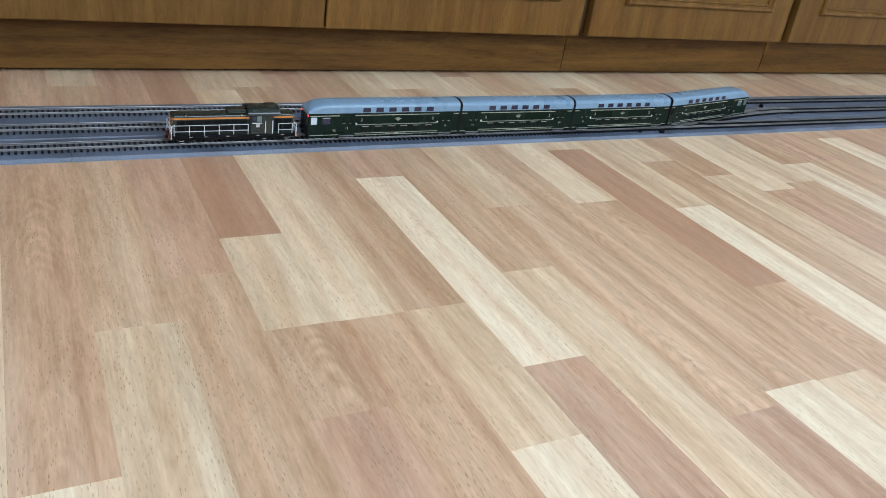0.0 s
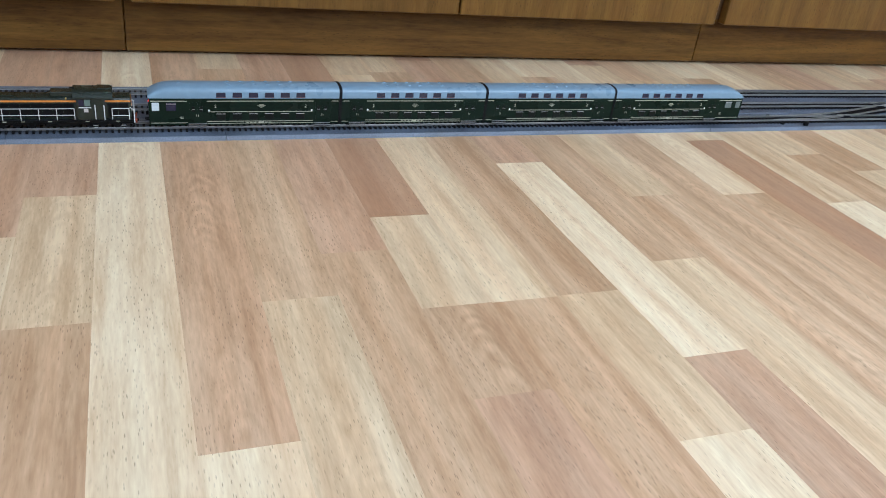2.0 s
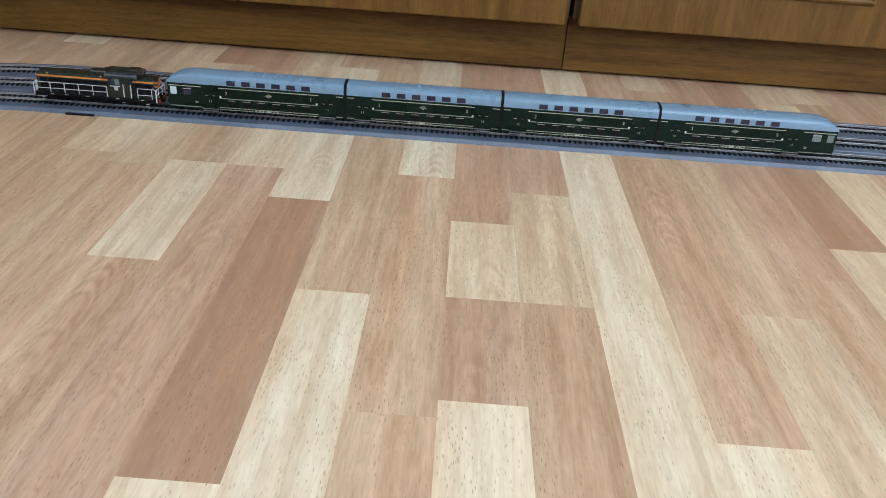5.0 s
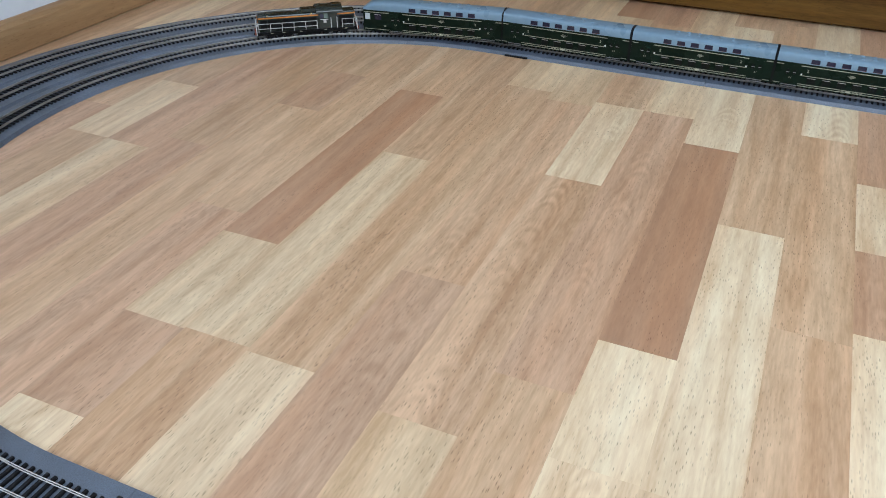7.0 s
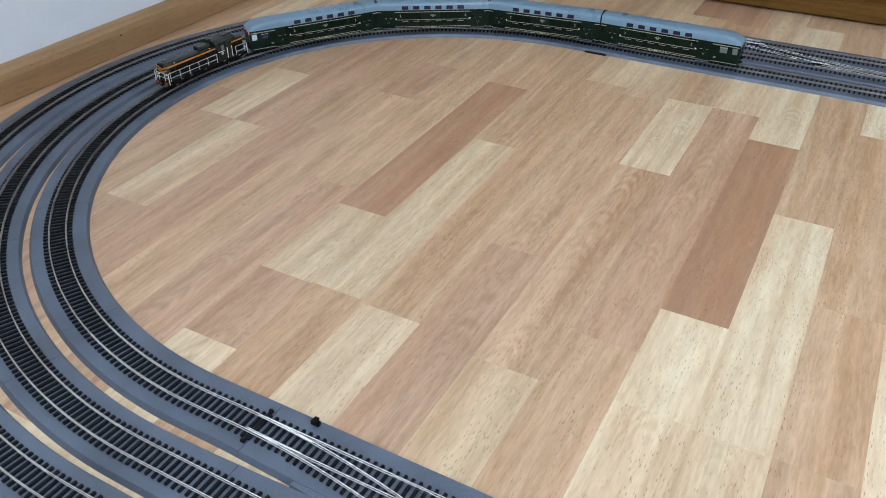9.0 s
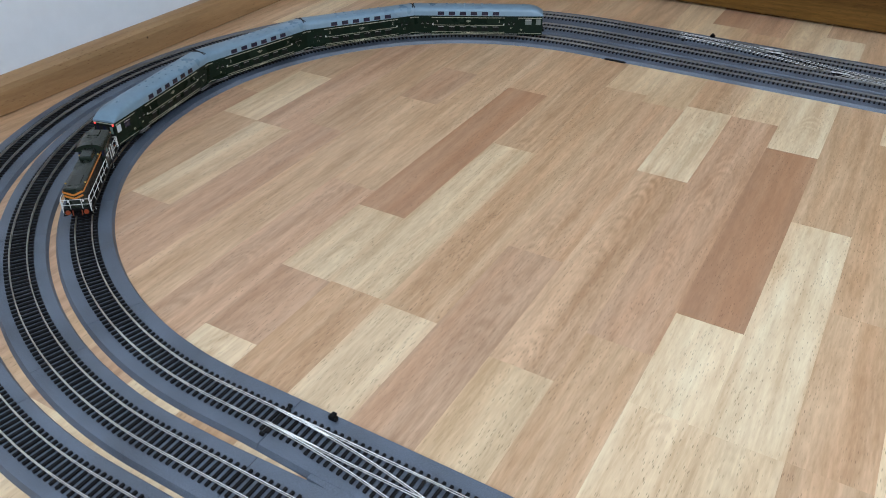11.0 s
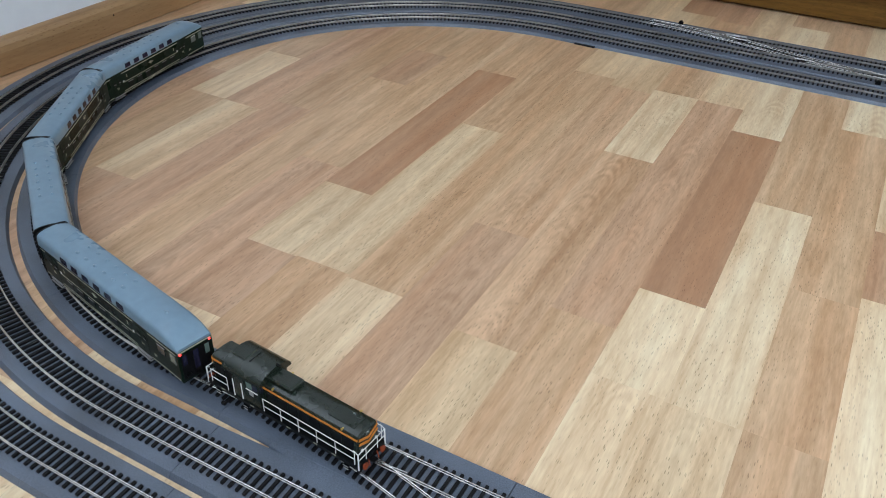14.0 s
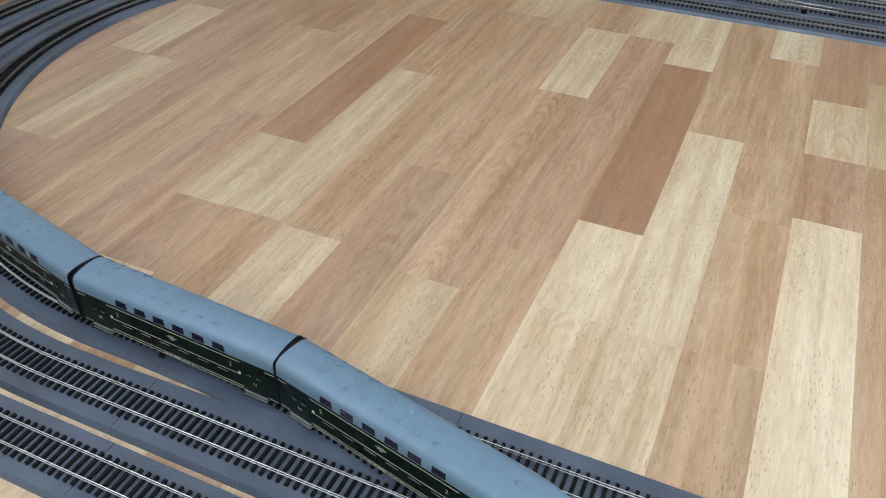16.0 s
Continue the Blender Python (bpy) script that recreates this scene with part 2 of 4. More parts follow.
def box(bm, x0, x1, y0, y1, z0, z1, bevel=0.0, turn=None):
    """A box with bevelled edges, added to bm."""
    m = Matrix.Translation(((x0 + x1) / 2, (y0 + y1) / 2, (z0 + z1) / 2)) @ (turn or Matrix()) @ Matrix.Diagonal((abs(x1 - x0), abs(y1 - y0), abs(z1 - z0), 1))
    made = bmesh.ops.create_cube(bm, size=1, matrix=m)
    if bevel:
        edges = list({e for v in made["verts"] for e in v.link_edges})
        bmesh.ops.bevel(bm, geom=edges, offset=bevel, segments=1, profile=0.5, affect="EDGES")
    return bm


def boxed(*a, **k):
    return box(bmesh.new(), *a, **k)


def rod(bm, p, q, r=0.00036, sides=6):
    """A thin round bar from p to q."""
    p, q = Vector(p), Vector(q)
    turn = (q - p).to_track_quat("Z", "Y").to_matrix().to_4x4()
    bmesh.ops.create_cone(bm, cap_ends=True, segments=sides, radius1=r, radius2=r, depth=(q - p).length, matrix=Matrix.Translation((p + q) / 2) @ turn)
    return bm


def drum(bm, at, r, width, axis="Y", sides=16):
    turn = Matrix.Rotation(radians(90), 4, "X") if axis == "Y" else Matrix.Rotation(radians(90), 4, "Y")
    bmesh.ops.create_cone(bm, cap_ends=True, segments=sides, radius1=r, radius2=r, depth=width, matrix=Matrix.Translation(at) @ turn)
    return bm


def loft(sections):
    """A closed skin through cross-sections: (x, [(y, z), ...])."""
    bm = bmesh.new()
    rings = [[bm.verts.new((x, y, z)) for y, z in ring] for x, ring in sections]
    n = len(rings[0])
    for r0, r1 in zip(rings, rings[1:]):
        for k in range(n):
            bm.faces.new((r0[k], r0[(k + 1) % n], r1[(k + 1) % n], r1[k]))
    bm.faces.new(rings[0][::-1])
    bm.faces.new(rings[-1])
    bmesh.ops.recalc_face_normals(bm, faces=bm.faces[:])
    return bm


def smooth(ob, angle=40):
    for p in ob.data.polygons:
        p.use_smooth = True
    ob.data.set_sharp_from_angle(angle=radians(angle))
    return ob


def sweep(bm, pts, profile):
    """Sweeps a closed profile of (sideways, up) along points (x, y, heading)."""
    rings = [[bm.verts.new((x - math.sin(a) * u, y + math.cos(a) * u, v)) for u, v in profile] for x, y, a in pts]
    n = len(profile)
    for r0, r1 in zip(rings, rings[1:]):
        for k in range(n):
            bm.faces.new((r0[k], r0[(k + 1) % n], r1[(k + 1) % n], r1[k]))
    bm.faces.new(rings[0][::-1])
    bm.faces.new(rings[-1])
    bmesh.ops.recalc_face_normals(bm, faces=bm.faces[:])
    return bm


# ---- the lines of the three tracks ----
class Line:
    """A line of arcs from a first place and heading: (length, curvature)."""

    def __init__(self, x, y, heading, pieces):
        self.pieces, self.length = [], 0.0
        for length, k in pieces:
            self.pieces.append((self.length, length, k, x, y, heading))
            x, y, heading = self.step(x, y, heading, length, k)
            self.length += length

    @staticmethod
    def step(x, y, a, s, k):
        if abs(k) < 1e-9:
            return x + s * math.cos(a), y + s * math.sin(a), a
        b = a + s * k
        return x + (math.sin(b) - math.sin(a)) / k, y - (math.cos(b) - math.cos(a)) / k, b

    def at(self, s):
        for s0, length, k, x, y, a in self.pieces:
            if s <= s0 + length:
                break
        return self.step(x, y, a, s - s0, k)

    def points(self, s0, s1, d=0.012):
        n = max(2, int((s1 - s0) / d))
        return [self.at(s0 + (s1 - s0) * i / n) for i in range(n + 1)]


RIGHT = 2.5
TOP = (0.224, 0.2875, 0.346)
BOTTOM = (-0.7125, -0.777, -0.836)
LEFT = (-0.853, -0.921, -0.986)
SOUTH_R = (0.486, 0.552, 0.600)
LOOPS = []
for top, bottom, left, rb in zip(TOP, BOTTOM, LEFT, SOUTH_R):
    ra = top - bottom - rb
    LOOPS.append(Line(RIGHT, top, math.pi, [(RIGHT - left - ra, 0), (math.pi / 2 * ra, 1 / ra), (math.pi / 2 * rb, 1 / rb), (RIGHT - left - rb, 0)]))

TURN_R, TURN_A = 0.908, radians(15)


def s_bend(offset, side):
    """Two turnout arcs with a short straight, that shift the line by offset to a side (1: left)."""
    mid = (offset - 2 * TURN_R * (1 - math.cos(TURN_A))) / math.sin(TURN_A)
    a = TURN_A if mid > 0 else math.acos(1 - offset / 2 / TURN_R)
    mid = max(mid, 0)
    run = 2 * TURN_R * math.sin(a) + mid * math.cos(a)
    return [(TURN_R * a, side / TURN_R), (mid, 0), (TURN_R * a, -side / TURN_R)], run


RB = SOUTH_R[0]
RA = TOP[0] - BOTTOM[0] - RB
BEND_TOP, RUN_TOP = s_bend(TOP[1] - TOP[0], 1)
BEND_BOTTOM, RUN_BOTTOM = s_bend(BOTTOM[0] - BOTTOM[1], -1)
BEND_OUT, RUN_OUT = s_bend(TOP[2] - TOP[1], -1)
TOP_END, BOTTOM_START, OUT_START = 1.22, -0.33, -0.30
# the line that the train takes
ROUTE = Line(RIGHT + 1, TOP[1], math.pi, [(RIGHT + 1 - TOP_END - RUN_TOP, 0), *BEND_TOP, (TOP_END - LEFT[0] - RA, 0), (math.pi / 2 * RA, 1 / RA), (math.pi / 2 * RB, 1 / RB), (BOTTOM_START - LEFT[0] - RB, 0), *BEND_BOTTOM, (3.0, 0)])
CROSSINGS = [
    Line(TOP_END + RUN_TOP, TOP[1], math.pi, BEND_TOP),
    Line(BOTTOM_START, BOTTOM[0], 0, BEND_BOTTOM),
    Line(OUT_START, TOP[2], 0, BEND_OUT),
]

# ---- room ----
WEST, EAST, NORTH, SOUTH, HIGH = -1.052, 2.75, 1.06, -2.0, 2.55
part("wall_north", boxed(WEST, EAST + 0.12, NORTH, NORTH + 0.12, -0.02, HIGH), WALL, kind="structure")
part("wall_east", boxed(EAST, EAST + 0.12, SOUTH, NORTH, -0.02, HIGH), WALL, kind="structure")


def pierced(name, at, low, high, sill, head, along_x):
    """A wall with a window opening and a white window in it; along_x tells which way the wall runs."""
    ends = (WEST - 0.12, EAST + 0.12) if along_x else (SOUTH, NORTH + 0.12)

    def slab(bm, a, b, d0, d1, z0, z1, bevel=0.0):
        if along_x:
            box(bm, a, b, at - d1, at - d0, z0, z1, bevel)
        else:
            box(bm, at - d1, at - d0, a, b, z0, z1, bevel)
        return bm

    bm = bmesh.new()
    slab(bm, ends[0], low, 0, 0.12, -0.02, HIGH)
    slab(bm, high, ends[1], 0, 0.12, -0.02, HIGH)
    slab(bm, low, high, 0, 0.12, -0.02, sill)
    slab(bm, low, high, 0, 0.12, head, HIGH)
    part(name, bm, WALL, kind="structure")
    window = thing("window_1" if along_x else "window_2", "white painted window that lets in daylight", "window", kind="structure")
    bm = bmesh.new()
    mid = (low + high) / 2
    for u in (low, mid - 0.03, high - 0.06):
        slab(bm, u, u + 0.06, 0.05, 0.1, sill, head, 0.004)
    for z in (sill, head - 0.06):
        for u0, u1 in ((low + 0.06, mid - 0.03), (mid + 0.03, high - 0.06)):
            slab(bm, u0, u1, 0.05, 0.1, z, z + 0.06, 0.004)
    part("window_frame", bm, FRAME_WHITE, window)
    part("window_sill", slab(bmesh.new(), low - 0.03, high + 0.03, -0.12, 0.03, sill - 0.03, sill - 0.002, 0.004), FRAME_WHITE, window)


pierced("wall_west", WEST, -1.74, -0.16, 0.86, 2.14, False)
pierced("wall_south", SOUTH, 0.6, 2.3, 0.82, 2.1, True)
part("ceiling", boxed(WEST - 0.1, EAST + 0.1, SOUTH - 0.1, NORTH + 0.1, HIGH, HIGH + 0.1), CEILING, kind="structure")

# skirting along the white wall, with a rounded upper edge
bm = bmesh.new()
prof = [(0.0, 0.002), (0.018, 0.002), (0.018, 0.034), (0.016, 0.042), (0.011, 0.048), (0.004, 0.051), (0.0, 0.051)]
rings = [[bm.verts.new((WEST + u, y, v)) for u, v in prof] for y in (SOUTH, NORTH)]
for k in range(len(prof)):
    bm.faces.new((rings[0][k], rings[0][(k + 1) % len(prof)], rings[1][(k + 1) % len(prof)], rings[1][k]))
bmesh.ops.recalc_face_normals(bm, faces=bm.faces[:])
board = part("baseboard", bm, BASEBOARD, kind="structure", label="light wooden skirting board along the white wall")
# the shade at the skirting's foot, added as a black strip
part("joint_strip", boxed(WEST, WEST + 0.013, SOUTH, NORTH, 0.0, 0.002), BLACK, board, "black strip standing for the shadow line under the skirting")
bm = bmesh.new()
drum(bm, (WEST + 0.0175, -0.172, 0.031), 0.0016, 0.0014, "X", 10)
part("nail_head", bm, BLACK, board, "dark nail head in the skirting")


# ---- cabinets ----
def moulding(bm, x0, x1, z0, z1, y, w=0.017):
    """A raised frame on a door: a round bead, a hollow and a low inner bead, mitred at the corners."""
    profile = [(0.0, 0.002), (0.0, -0.004), (0.002, -0.008), (0.005, -0.0095), (0.008, -0.008), (0.0098, -0.0045), (0.0115, -0.0035), (0.0135, -0.006), (0.0158, -0.0055), (w, -0.002), (w, 0.002)]
    rings = [[bm.verts.new((px, y + d, pz)) for px, pz in ((x0 + u, z0 + u), (x1 - u, z0 + u), (x1 - u, z1 - u), (x0 + u, z1 - u))] for u, d in profile]
    for r0, r1 in zip(rings, rings[1:]):
        for k in range(4):
            bm.faces.new((r0[k], r0[(k + 1) % 4], r1[(k + 1) % 4], r1[k]))
    bmesh.ops.recalc_face_normals(bm, faces=bm.faces[:])


CAB_Y, DOOR_Y, DOOR_Z, CAB_TOP = 0.5435, 0.497, 0.087, 0.78


def cabinet(x0, x1, doors):
    unit = thing("sideboard_cabinet", "brown veneered sideboard cabinet with moulded doors over a recessed plinth", "cabinet", "row of cabinets")
    part("plinth", boxed(x0 + 0.0002, x1 - 0.0002, CAB_Y, CAB_Y + 0.018, 0.0055, DOOR_Z + 0.006, 0.0008), PLINTH, unit)
    bm = boxed(x0 + 0.003, x1 - 0.003, DOOR_Y + 0.021, NORTH - 0.01, DOOR_Z + 0.006, CAB_TOP)
    box(bm, x0 + 0.01, x1 - 0.01, CAB_Y + 0.018, NORTH - 0.01, 0.0, DOOR_Z + 0.006)
    part("body", bm, CARCASS, unit)
    for a, b in doors:
        door = part("door", boxed(a, b, DOOR_Y, DOOR_Y + 0.019, DOOR_Z, CAB_TOP - 0.04, 0.0016), CABINET, unit)
        bm = bmesh.new()
        moulding(bm, a + 0.072, b - 0.06, 0.15, CAB_TOP - 0.11, DOOR_Y)
        part("moulding", bm, CABINET, door)
    part("top", boxed(x0, x1, DOOR_Y - 0.012, NORTH - 0.005, CAB_TOP, CAB_TOP + 0.022, 0.003), CABINET, unit)
    return unit


cabinet(-0.73, 0.291, [(-0.716, -0.226), (-0.2225, 0.281)])
cabinet(0.292, 1.3095, [(0.303, 0.7965), (0.800, 1.302)])
cabinet(1.3105, 1.8625, [(1.323, 1.850)])
cabinet(1.8635, 2.41, [(1.872, 2.398)])
cabinet(WEST + 0.02, -0.732, [(WEST + 0.026, -0.745)])


# ---- tracks ----
BED = [(-0.0322, 0.0), (-0.0318, 0.0012), (-0.0292, 0.005), (0.0292, 0.005), (0.0312, 0.0012), (0.0316, 0.0)]


def sweep_bed(bm, pts, order):
    """The foam bed, a little narrower along the open side of the room."""
    rings = []
    for x, y, a in pts:
        f = min(max((-0.50 - y) / 0.18, 0), 1)
        g = min(max((-0.235 - x) / 0.09, 0), 1)
        ring = []
        for u, v in BED:
            w = u
            if (order == 0 and u < 0) or (order == 1 and u > 0):
                w = u - math.copysign(0.0031 * f * g, u)
            elif order > 0:
                w = u - math.copysign(0.0044 * f, u)
            ring.append(bm.verts.new((x - math.sin(a) * w, y + math.cos(a) * w, v)))
        rings.append(ring)
    for r0, r1 in zip(rings, rings[1:]):
        for k in range(6):
            bm.faces.new((r0[k], r0[(k + 1) % 6], r1[(k + 1) % 6], r1[k]))
    bm.faces.new(rings[0][::-1])
    bm.faces.new(rings[-1])
    bmesh.ops.recalc_face_normals(bm, faces=bm.faces[:])
    return bm

SLEEPER_STEP = 0.0068


def rail_profile(u, lift=0.0):
    """Foot, web and a head with rounded shoulders."""
    top = 0.0098 + lift
    half = [(0.0007, 0.0070), (0.0007, 0.0073), (0.00025, 0.0077), (0.00025, 0.0087), (0.00048, 0.0089), (0.0005, top - 0.0004), (0.00038, top - 0.00012), (0.00018, top)]
    return [(u + a, z) for a, z in half] + [(u - a, z) for a, z in half[::-1]]


SLEEPER_ME = mesh_of("sleeper", boxed(-0.0013, 0.0013, -0.0148, 0.0148, 0.0045, 0.0072, 0.0003), SLEEPER)


def place(x, y, a, z=0.0):
    return Matrix.Translation((x, y, z)) @ Matrix.Rotation(a, 4, "Z")


SLEEPERS_AT = []


def track(loop, label, near):
    """A line on its grey bed; the sleepers of the stretch near the viewer are pieces of their own."""
    line = thing("model_track", label, "track", "railway tracks")
    n = int(round(loop.length / 0.232))
    step = loop.length / n
    for i in range(n):
        bm = bmesh.new()
        sweep_bed(bm, loop.points(i * step + 0.00025, (i + 1) * step - 0.00025), LOOPS.index(loop))
        part("roadbed", bm, FOAM, line)
    s = 0.0
    bend = loop.pieces[1][1] + loop.pieces[2][1]
    # each stretch gets the tone for how much light its rails reflect
    for length, mat in ((loop.pieces[0][1], TOP_RAIL), (bend - 0.26, DULL_RAIL), (0.116, HALF_DULL_RAIL), (0.116, HALF_SHINE_RAIL), (loop.pieces[3][1] + 0.028, RAIL)):
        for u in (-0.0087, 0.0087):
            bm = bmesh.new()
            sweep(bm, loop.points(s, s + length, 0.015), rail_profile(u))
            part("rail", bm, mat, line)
        s += length
    verts, faces = [], []
    single = 0
    for i in range(int(loop.length / SLEEPER_STEP)):
        x, y, a = loop.at((i + 0.5) * SLEEPER_STEP)
        SLEEPERS_AT.append((x, y))
        if near(x, y) and single < 300:
            put("sleeper", SLEEPER_ME, line, place(x, y, a + random.uniform(-0.012, 0.012)))
            single += 1
            continue
        c, s_ = math.cos(a), math.sin(a)
        k = len(verts)
        for z in (0.0045, 0.0072):
            for u, v in ((-0.0013, -0.0148), (0.0013, -0.0148), (0.0013, 0.0148), (-0.0013, 0.0148)):
                verts.append((x + c * u - s_ * v, y + s_ * u + c * v, z))
        faces += [(k + 4, k + 5, k + 6, k + 7), (k, k + 1, k + 5, k + 4), (k + 1, k + 2, k + 6, k + 5), (k + 2, k + 3, k + 7, k + 6), (k + 3, k, k + 4, k + 7)]
    me = bpy.data.meshes.new("sleepers")
    me.from_pydata(verts, [], faces)
    me.materials.append(SLEEPER)
    put("sleepers", me, line, kind="stuff")
    return line


track(LOOPS[0], "inner model railway track on a grey foam roadbed", lambda x, y: y < -0.3 and x < 0.75)
track(LOOPS[1], "middle model railway track on a grey foam roadbed", lambda x, y: y < -0.4 and x < 0.65)
track(LOOPS[2], "outer model railway track on a grey foam roadbed", lambda x, y: y < -0.45 and x < 0.6)


def crossing(line, metal, label):
    """A pair of turnouts that join two lines: bed, diverging rails, long sleepers, check rails and frogs."""
    cross = thing("crossover_track", label, "track", "crossovers")
    bm = bmesh.new()
    sweep(bm, line.points(0.085, line.length - 0.085), [(u, v - 0.0003 if v else v) for u, v in BED])
    part("roadbed", bm, FOAM, cross)
    for u in (-0.0087, 0.0087):
        bm = bmesh.new()
        sweep(bm, line.points(0.012, line.length - 0.012), rail_profile(u, 0.00012))
        part("rail", bm, DULL_RAIL if metal is DULL_RAIL else RAIL, cross)
    x0, ya, _ = line.at(0)
    x1, yb, _ = line.at(line.length)
    n = int(line.length / 0.001)
    path = [line.at(k * 0.001) for k in range(n)]
    for y_main in (ya, yb):
        for x, y in SLEEPERS_AT:
            if abs(y - y_main) > 1e-4 or not min(x0, x1) < x < max(x0, x1):
                continue
            py = min(path, key=lambda p: abs(p[0] - x))[1]
            d = py - y_main
            if 0.002 < abs(d) < 0.0315:
                out = math.copysign(1, d)
                lo, hi = sorted((out * 0.0148, d + out * 0.0148))
                part("sleeper", boxed(-0.0013, 0.0013, lo, hi, 0.0045, 0.0072), SLEEPER, cross, at=Matrix.Translation((x, y_main, 0)))
    # check rails, frog castings and switch blades at both ends
    for end, y_main in ((0, ya), (1, yb)):
        def along(s):
            return line.at(s if end == 0 else line.length - s)
        direction = 1 if x1 > x0 else -1
        out = 1 if (yb - ya) * (1 if end == 0 else -1) > 0 else -1
        xs = along(0.165)[0]
        d = direction if end == 0 else -direction
        part("check_rail", boxed(xs - 0.017, xs + 0.017, y_main - out * 0.0070 - 0.0004, y_main - out * 0.0070 + 0.0004, 0.0072, 0.0099), metal, cross)
        fx, fy, fa = along(0.178)
        fy += -out * 0.0087
        bm = boxed(fx - 0.011, fx + 0.011, fy - 0.0016, fy + 0.0016, 0.0068, 0.0092, 0.0004)
        part("frog", bm, SLEEPER, cross)
        bm = bmesh.new()
        for sgn in (1, -1):
            rod(bm, (fx + d * 0.012, fy + sgn * 0.0022, 0.0096), (fx - d * 0.016, fy + sgn * 0.0010 + out * 0.001, 0.0096), 0.00045, 5)
        part("wing_rail", bm, metal, cross)
        bx, by, ba = along(0.02)
        bm = bmesh.new()
        for u in (-0.0072, 0.0072):
            qx, qy, _ = along(0.075)
            rod(bm, (bx, y_main + u, 0.0095), (qx, (qy if u * out < 0 else y_main) + u * 1.13, 0.0095), 0.0005, 5)
        part("switch_blade", bm, metal, cross)
        bm = boxed(bx + d * 0.004 - 0.0014, bx + d * 0.004 + 0.0014, y_main - 0.0185, y_main + 0.0185, 0.0048, 0.0068, 0.0004)
        box(bm, bx + d * 0.004 - 0.0022, bx + d * 0.004 + 0.0022, y_main - 0.0195, y_main - 0.0165, 0.005, 0.0080, 0.0006)
        box(bm, bx + d * 0.004 - 0.0022, bx + d * 0.004 + 0.0022, y_main + 0.0165, y_main + 0.0192, 0.005, 0.0080, 0.0006)
        part("tie_bar", bm, SLEEPER, cross)
        lx = along(0.064)[0]
        bm = boxed(lx - 0.004, lx + 0.004, y_main - out * 0.0245 - 0.0022, y_main - out * 0.0245 + 0.0022, 0.005, 0.0095, 0.0006)
        box(bm, lx - 0.0022, lx + 0.0022, y_main - out * 0.0245 - 0.0032, y_main - out * 0.0245 + 0.0032, 0.0095, 0.0112, 0.0004)
        part("switch_lever", bm, BLACK, cross, "black plastic switch lever")
    return cross


crossing(CROSSINGS[0], DULL_RAIL, "crossover between inner and middle track beside the cabinets")
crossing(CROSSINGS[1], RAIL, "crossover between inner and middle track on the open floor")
crossing(CROSSINGS[2], BRIGHT_RAIL, "crossover between middle and outer track with bright rails")
clip = boxed(-0.366, -0.330, 0.1895, 0.1945, 0.0, 0.0022, 0.0005)
tagged(part("track_clip", clip, BLACK), "thin black plastic clip at the roadbed's edge", "clip")


# ---- train ----
SPEED, FRONT0 = 0.1848, 0.509
S_FRONT = RIGHT + 1 - TOP_END - RUN_TOP + sum(p[0] for p in BEND_TOP) + TOP_END - FRONT0
LOCO_L, END_L, MID_L, GAP = 0.163, 0.2230, 0.1950, 0.0018
RAIL_TOP = 0.0098
MOVERS, BOGIES = [], []


def lettering(text, size):
    cu = bpy.data.curves.new("lettering", "FONT")
    cu.body, cu.size, cu.extrude, cu.align_x, cu.align_y = text, size, 0.00012, "CENTER", "CENTER"
    tmp = bpy.data.objects.new("lettering", cu)
    scene.collection.objects.link(tmp)
    me = bpy.data.meshes.new_from_object(tmp.evaluated_get(bpy.context.evaluated_depsgraph_get()))
    bpy.data.objects.remove(tmp)
    me.materials.clear()
    me.materials.append(CREAM)
    return me


TWO = lettering("2", 0.0052)


def bogie(parent, x, flip, wheelbase=0.028, mat=BLACK):
    """A bogie: a child of its vehicle that turns under it, with side frames, axle boxes and four wheels."""
    b = thing("bogie")
    b.parent, b.matrix_basis = parent, Matrix.Translation((x, 0, 0))
    bm = bmesh.new()
    for y in (-0.0118, 0.0118):
        box(bm, -wheelbase / 2 - 0.006, wheelbase / 2 + 0.006, y - 0.0011, y + 0.0011, 0.0048, 0.0080, 0.0005)
        for xx in (-wheelbase / 2, wheelbase / 2):
            box(bm, xx - 0.0028, xx + 0.0028, y - 0.0017, y + 0.0017, 0.0036, 0.0070, 0.0006)
        box(bm, -0.004, 0.004, y - 0.0016, y + 0.0016, 0.0028, 0.0052, 0.0006)
    box(bm, -0.005, 0.005, -0.0105, 0.0105, 0.0055, 0.0085)
    part("bogie_frame", bm, mat, b)
    for xx in (-wheelbase / 2, wheelbase / 2):
        for y in (-0.0086, 0.0086):
            bm = bmesh.new()
            drum(bm, (xx, y, 0.0054), 0.0054, 0.0024)
            drum(bm, (xx, y * 0.86, 0.0054), 0.0060, 0.0006)
            part("wheel", bm, SLEEPER, b)
    BOGIES.append((b, x * (-1 if flip else 1), flip))
    return b


SIDE_TOP, SKIRT, HALF = 0.0370, 0.0042, 0.0163
ROOF_HALF = [(0.0167, 0.0), (0.0167, 0.0025), (0.0166, 0.0058), (0.0161, 0.0086), (0.0152, 0.0104), (0.0138, 0.0116), (0.0112, 0.0125), (0.0070, 0.0134), (0.0, 0.0138)]


def roof_ring(f, w=1.0):
    right = [(y * w, SIDE_TOP + z * f) for y, z in ROOF_HALF]
    return right + [(-y, z) for y, z in right[-2::-1]]


